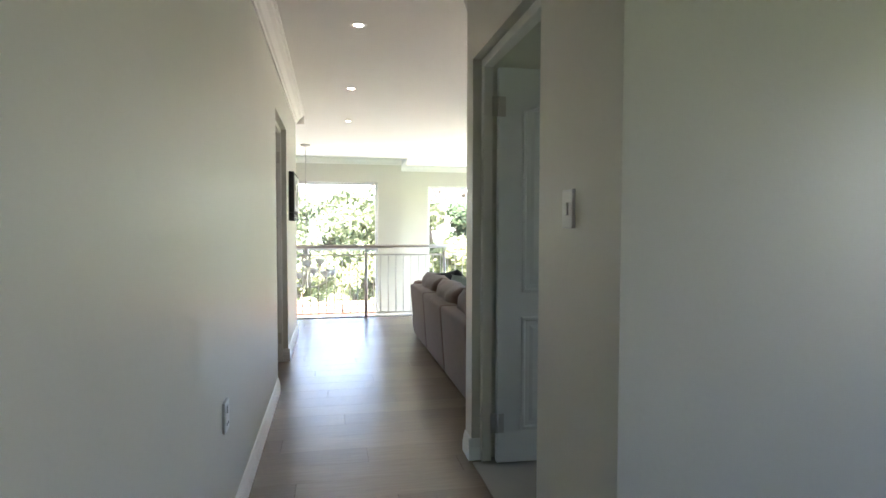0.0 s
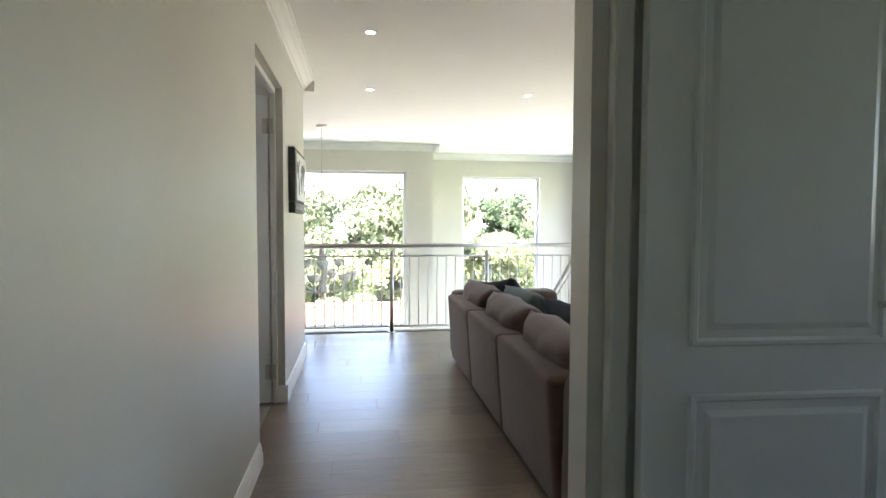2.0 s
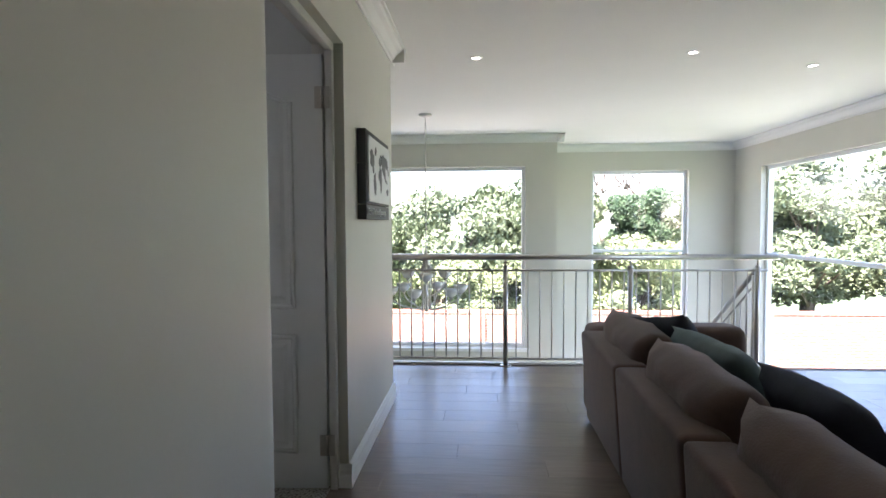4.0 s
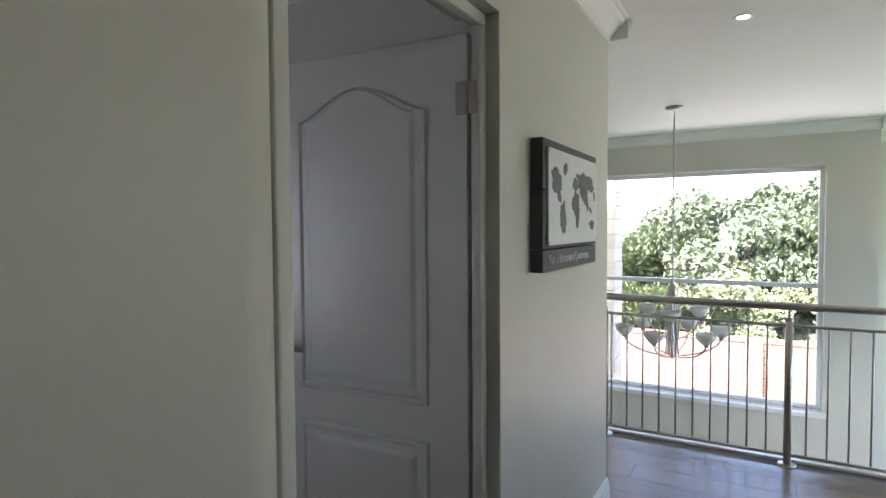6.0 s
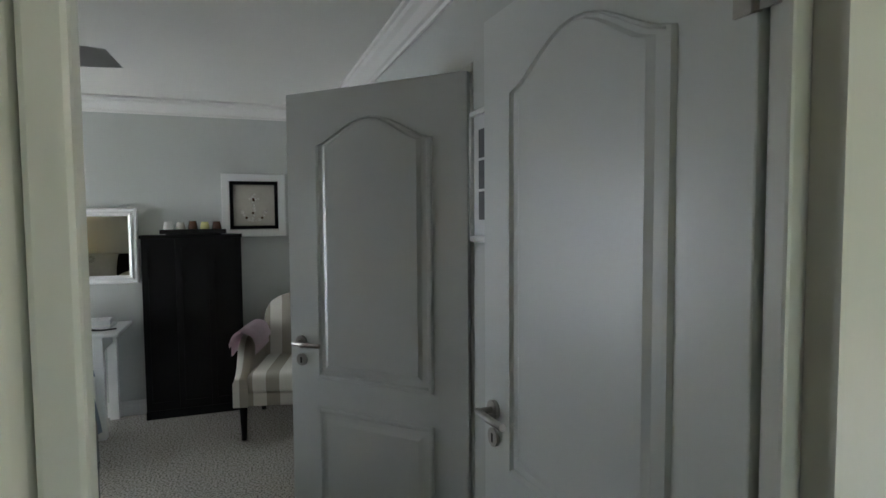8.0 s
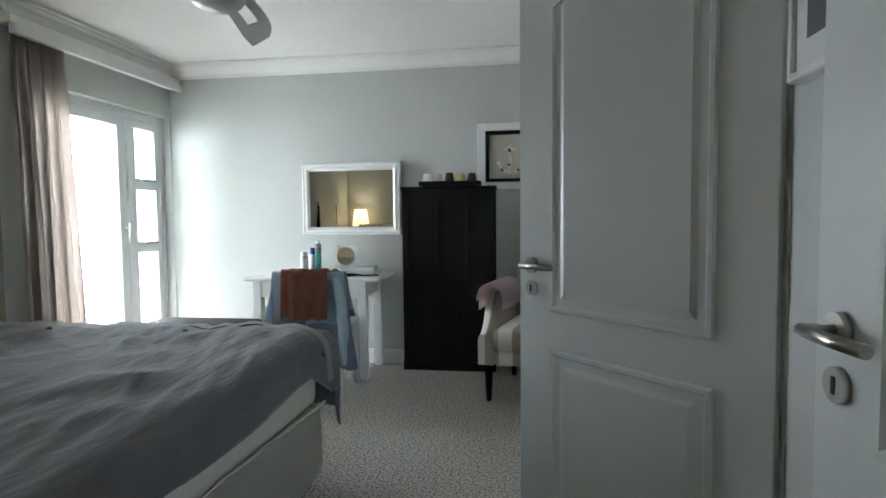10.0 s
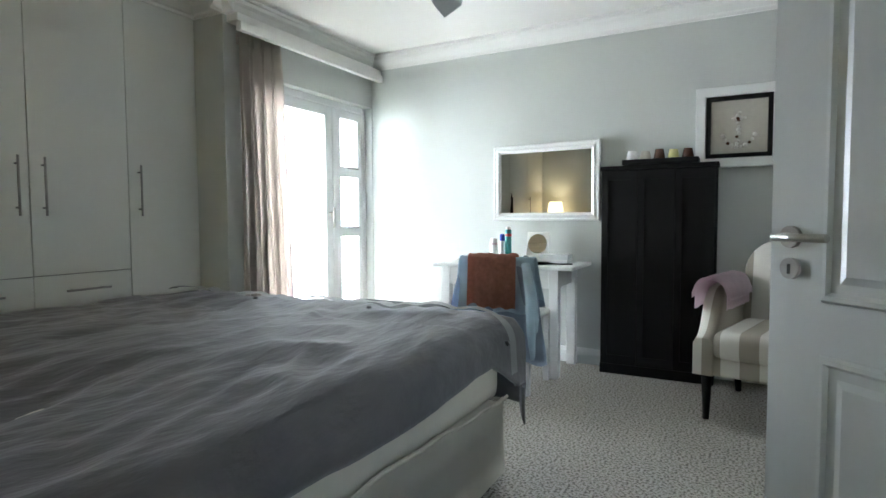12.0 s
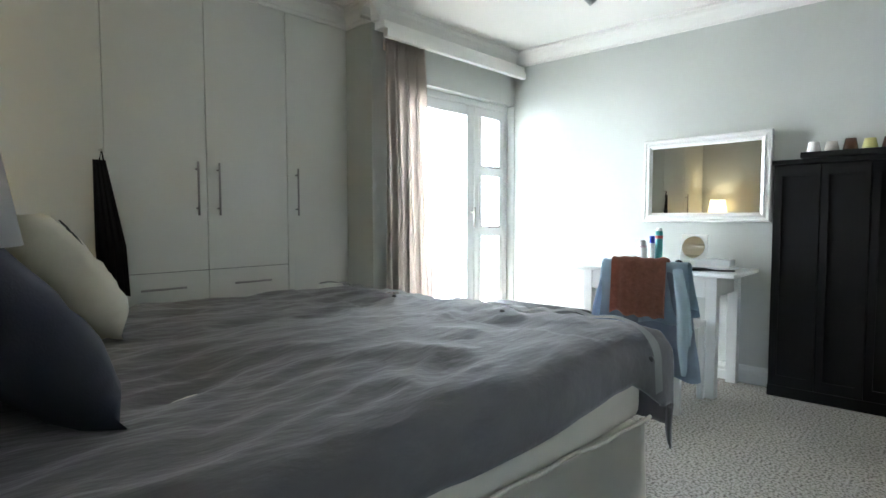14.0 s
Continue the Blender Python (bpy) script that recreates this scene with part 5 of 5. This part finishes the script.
cl1 = tagged(new("shirt", finish("shirt", drape(3.21, 3.67, 0.825, 0.62, 0.30, -4.03, 2, 0.35, 0.022), BLUE2)), "slate blue shirt hanging over the chair back", "garment", "clothes on the chair")
cl2 = tagged(new("shirt", finish("shirt", drape(3.20, 3.68, 0.838, 0.36, 0.28, -4.022, 5, 0.25, 0.016), BLUE)), "pale blue shirt draped over the chair back", "garment", "clothes on the chair")
cl3 = tagged(new("lace_top", finish("lace_top", drape(3.275, 3.585, 0.856, 0.34, 0.2, -3.985, 9, 0.0, 0.007), RUST)), "rust-coloured lace top laid over the shirts", "garment", "clothes on the chair")
sl = bmesh.new()
for k in range(2):
    tube(sl, [(-3.98, 3.63 + 0.012 * k, 0.80), (-3.95, 3.68, 0.62), (-3.96 - 0.02 * k, 3.68 + 0.02 * k, 0.40), (-3.98, 3.69, 0.24)], 0.03, 8, radii=[0.02, 0.035, 0.03, 0.022])
tagged(new("shirt_sleeve", finish("shirt_sleeve", sl, BLUE)), "pale blue shirt sleeve hanging beside the chair", "garment")

# ---------- suitcase by the window ----------
sc = thing("suitcase", "black soft suitcase lying on the floor", "suitcase", pose(-4.15, 2.55, 0))
part("shell", soft_box(-0.24, 0.24, -0.40, 0.40, 0.02, 0.46, 0.05, 3), BLACK, sc)
part("handle", tube(bmesh.new(), [(0.24, -0.08, 0.30), (0.27, -0.06, 0.30), (0.27, 0.06, 0.30), (0.24, 0.08, 0.30)], 0.01, 8), BLACK, sc)
for y in (-0.3, 0.3):
    part("foot", boxes((-0.2, 0.2, y - 0.02, y + 0.02, 0, 0.022)), BLACK, sc)


# ---------- armchair ----------
def armchair():
    e = thing("armchair", "cream and taupe striped armchair with dark legs", "armchair", pose(-4.35, 4.97, 0, 0, 0, 76))
    # local: faces -y, x across
    W, D = 0.70, 0.66
    part("seat_base", soft_box(-W / 2, W / 2, -0.36, 0.28, 0.24, 0.34, 0.02, 2), STRIPE, e)
    b = soft_box(-0.27, 0.27, -0.38, 0.20, 0.33, 0.47, 0.055, 5)
    for v in b.verts:
        if v.co.z > 0.4:
            v.co.z += 0.03 * (1 - (v.co.x / 0.27) ** 2)
    part("seat_cushion", b, STRIPE, e)
    def arm(s):
        bm = bmesh.new()
        prof = []
        n = 22
        for k in range(n + 1):
            u = k / n
            y = -0.37 + 0.64 * u
            top = 0.43 + 0.24 * (1 / (1 + math.exp(-(u - 0.22) * 18))) + 0.04 * u
            prof.append((y, top))
        rows_a = []
        for y, top in prof:
            ring = []
            for dx, dz in ((0.0, 0.24), (0.0, top - 0.03), (0.012, top - 0.006), (0.05, top), (0.088, top - 0.006), (0.10, top - 0.03), (0.10, 0.24)):
                ring.append(bm.verts.new((s * (W / 2 - 0.09 + dx + 0.05 * max(0, dz - 0.5)), y, dz)))
            rows_a.append(ring)
        for a, b in zip(rows_a, rows_a[1:]):
            for i in range(6):
                bm.faces.new((a[i], a[i + 1], b[i + 1], b[i])).smooth = True
        bm.faces.new(rows_a[0])
        bm.faces.new(rows_a[-1])
        return part("arm", bm, STRIPE, e)
    arm(1), arm(-1)
    bm = bmesh.new()
    outline = []
    for k in range(25):
        a = math.pi * k / 24
        outline.append((0.27 * math.cos(a) if abs(math.cos(a)) < 0.98 else 0.27 * math.copysign(1, math.cos(a)), 0.70 + 0.24 * math.sin(a) ** 0.7))
    outline = [(0.27, 0.25)] + outline + [(-0.27, 0.25)]
    prism(bm, outline, 0.13, pose(0, 0.31, 0, 84, 0, 0))
    bev(bm, 0.03, 3)
    part("backrest", bm, STRIPE, e, smooth=False)
    for x in (-0.30, 0.30):
        part("leg", tube(bmesh.new(), [(x, -0.33, 0.0), (x, -0.33, 0.25)], 0.02, 10, radii=[0.016, 0.027]), BLACK, e, "dark tapered leg")
        part("leg", tube(bmesh.new(), [(x, 0.30, 0.0), (x, 0.24, 0.25)], 0.02, 10, radii=[0.016, 0.027]), BLACK, e, "dark tapered leg")
    return e


armchair()


def blanket():
    bm = bmesh.new()
    n, m = 26, 20
    for layer in range(2):
        g = []
        for j in range(m + 1):
            v = j / m
            row = []
            for i in range(n + 1):
                u = i / n
                s = (v - 0.5) * (0.40 - 0.05 * layer)
                r = 0.075 + 0.014 * layer
                a = s / r
                if abs(a) < 1.57:
                    dy, dz = r * math.sin(a), r * math.cos(a) - r
                else:
                    dy, dz = math.copysign(r + 0.006, s), -r - (abs(s) - r * 1.57)
                row.append(bm.verts.new((-0.22 + 0.46 * u + 0.012 * noise.noise(Vector((u * 4, v * 3, layer))), dy, 0.735 + 0.02 * layer + dz + 0.012 * noise.noise(Vector((u * 5, v * 5, 3 + layer))))))
            g.append(row)
        for a, b in zip(g, g[1:]):
            for i in range(n):
                bm.faces.new((a[i], a[i + 1], b[i + 1], b[i])).smooth = True
    bmesh.ops.solidify(bm, geom=bm.faces[:], thickness=0.016)
    ob = new("blanket", finish("blanket", bm, PINK))
    ob.matrix_basis = pose(-4.40, 4.665, -0.005, 0, 0, -14)
    return tagged(ob, "folded pale pink fleece blanket over the chair arm", "blanket")


blanket()

# ---------- ceiling fan ----------
fan = thing("ceiling_fan", "grey three-blade ceiling fan at rest", "ceiling fan", pose(-2.95, 3.47, 0))
part("canopy", lathe(bmesh.new(), [(0.0, BED_CEILING), (0.07, BED_CEILING), (0.065, BED_CEILING - 0.04), (0.02, BED_CEILING - 0.06)], (0, 0, 0), 24), FANGREY, fan)
part("rod", tube(bmesh.new(), [(0, 0, BED_CEILING - 0.05), (0, 0, 2.30)], 0.013, 12), FANGREY, fan)
part("motor", lathe(bmesh.new(), [(0.02, 2.31), (0.08, 2.305), (0.125, 2.275), (0.135, 2.235), (0.135, 2.205), (0.128, 2.20)], (0, 0, 0), 36), FANGREY, fan)
part("band", lathe(bmesh.new(), [(0.136, 2.222), (0.138, 2.218), (0.136, 2.214)], (0, 0, 0), 36), DARKGREY, fan)
part("bowl", lathe(bmesh.new(), [(0.132, 2.199), (0.128, 2.17), (0.105, 2.135), (0.065, 2.112), (0, 2.104)], (0, 0, 0), 36), FANGREY, fan, "rounded grey lower cover")
for k in range(3):
    a0 = radians(63 + 120 * k)
    bm = bmesh.new()
    n = 18
    g = []
    for i in range(n + 1):
        u = i / n
        r = 0.11 + 0.60 * u
        w = 0.075 + 0.035 * math.sin(u * math.pi * 0.8) - 0.055 * max(0, u - 0.75) * 4 * 0.5
        sweep = 0.10 * u * u
        row = []
        for j in range(7):
            v = j / 6 - 0.5
            row.append((r, sweep + v * w * 1.5, 2.222 - 0.03 * u - 0.05 * v))
        g.append(row)
    vs = [[bm.verts.new(Matrix.Rotation(a0, 3, "Z") @ Vector(p)) for p in row] for row in g]
    for i in range(n):
        for j in range(6):
            if 4 <= i <= 9 and j in (2, 3):
                continue
            bm.faces.new((vs[i][j], vs[i + 1][j], vs[i + 1][j + 1], vs[i][j + 1])).smooth = True
    bmesh.ops.solidify(bm, geom=bm.faces[:], thickness=0.007)
    part("blade", bm, FANGREY, fan, "curved blade with a slot")

# ---------- photo frame by the bathroom door ----------
pf = thing("photo_frame", "white box photo frame with three dark pictures", "picture", pose(-1.85, BATH_Y, 1.447) @ Matrix.Rotation(radians(90), 4, "X"))
part("frame", frame_ring(0.215, 0.44, [(0, 0.001), (0, 0.03), (0.004, 0.034), (0.018, 0.034), (0.02, 0.026), (0.02, 0.001)]), TRIM, pf)
part("mount", boxes((0.015, 0.20, 0.015, 0.425, 0.002, 0.024)), BOARD, pf)
for k in range(3):
    part("photo", boxes((0.065, 0.15, 0.075 + k * 0.102, 0.168 + k * 0.102, 0.0242, 0.0255)), DARKGREY, pf)

# ---------- floor planks ----------
def lay(me, x, y):
    o = new("plank", me)
    o.parent, o.location = floor, (x, y, 0)
def board(x0, x1, w):
    return finish("plank", bev(box(bmesh.new(), -(x1 - x0) / 2 + 0.0004, (x1 - x0) / 2 - 0.0004, -w / 2 + 0.0002, w / 2 - 0.0002, -0.010, 0.0), 0.0005, 1), PLANK)
y, k = -2.5, 0
cache = {}
while y < EDGE - 0.05:
    lo, hi = (-3.0, EAST) if y > WALL_END + 0.05 else (LB + 0.065, EAST if (y < 1.30 or y > 3.0) else (RX + 0.002))
    off = (k * 0.47) % 1.3
    x = lo - off
    while x < hi - 0.02:
        a, b = max(x, lo), min(x + 1.3, hi)
        if b - a > 0.03:
            key = round(b - a, 2)
            if key not in cache:
                cache[key] = board(0, key, 0.1925)
            lay(cache[key], (a + b) / 2, y)
        x += 1.3
    y += 0.1925
    k += 1
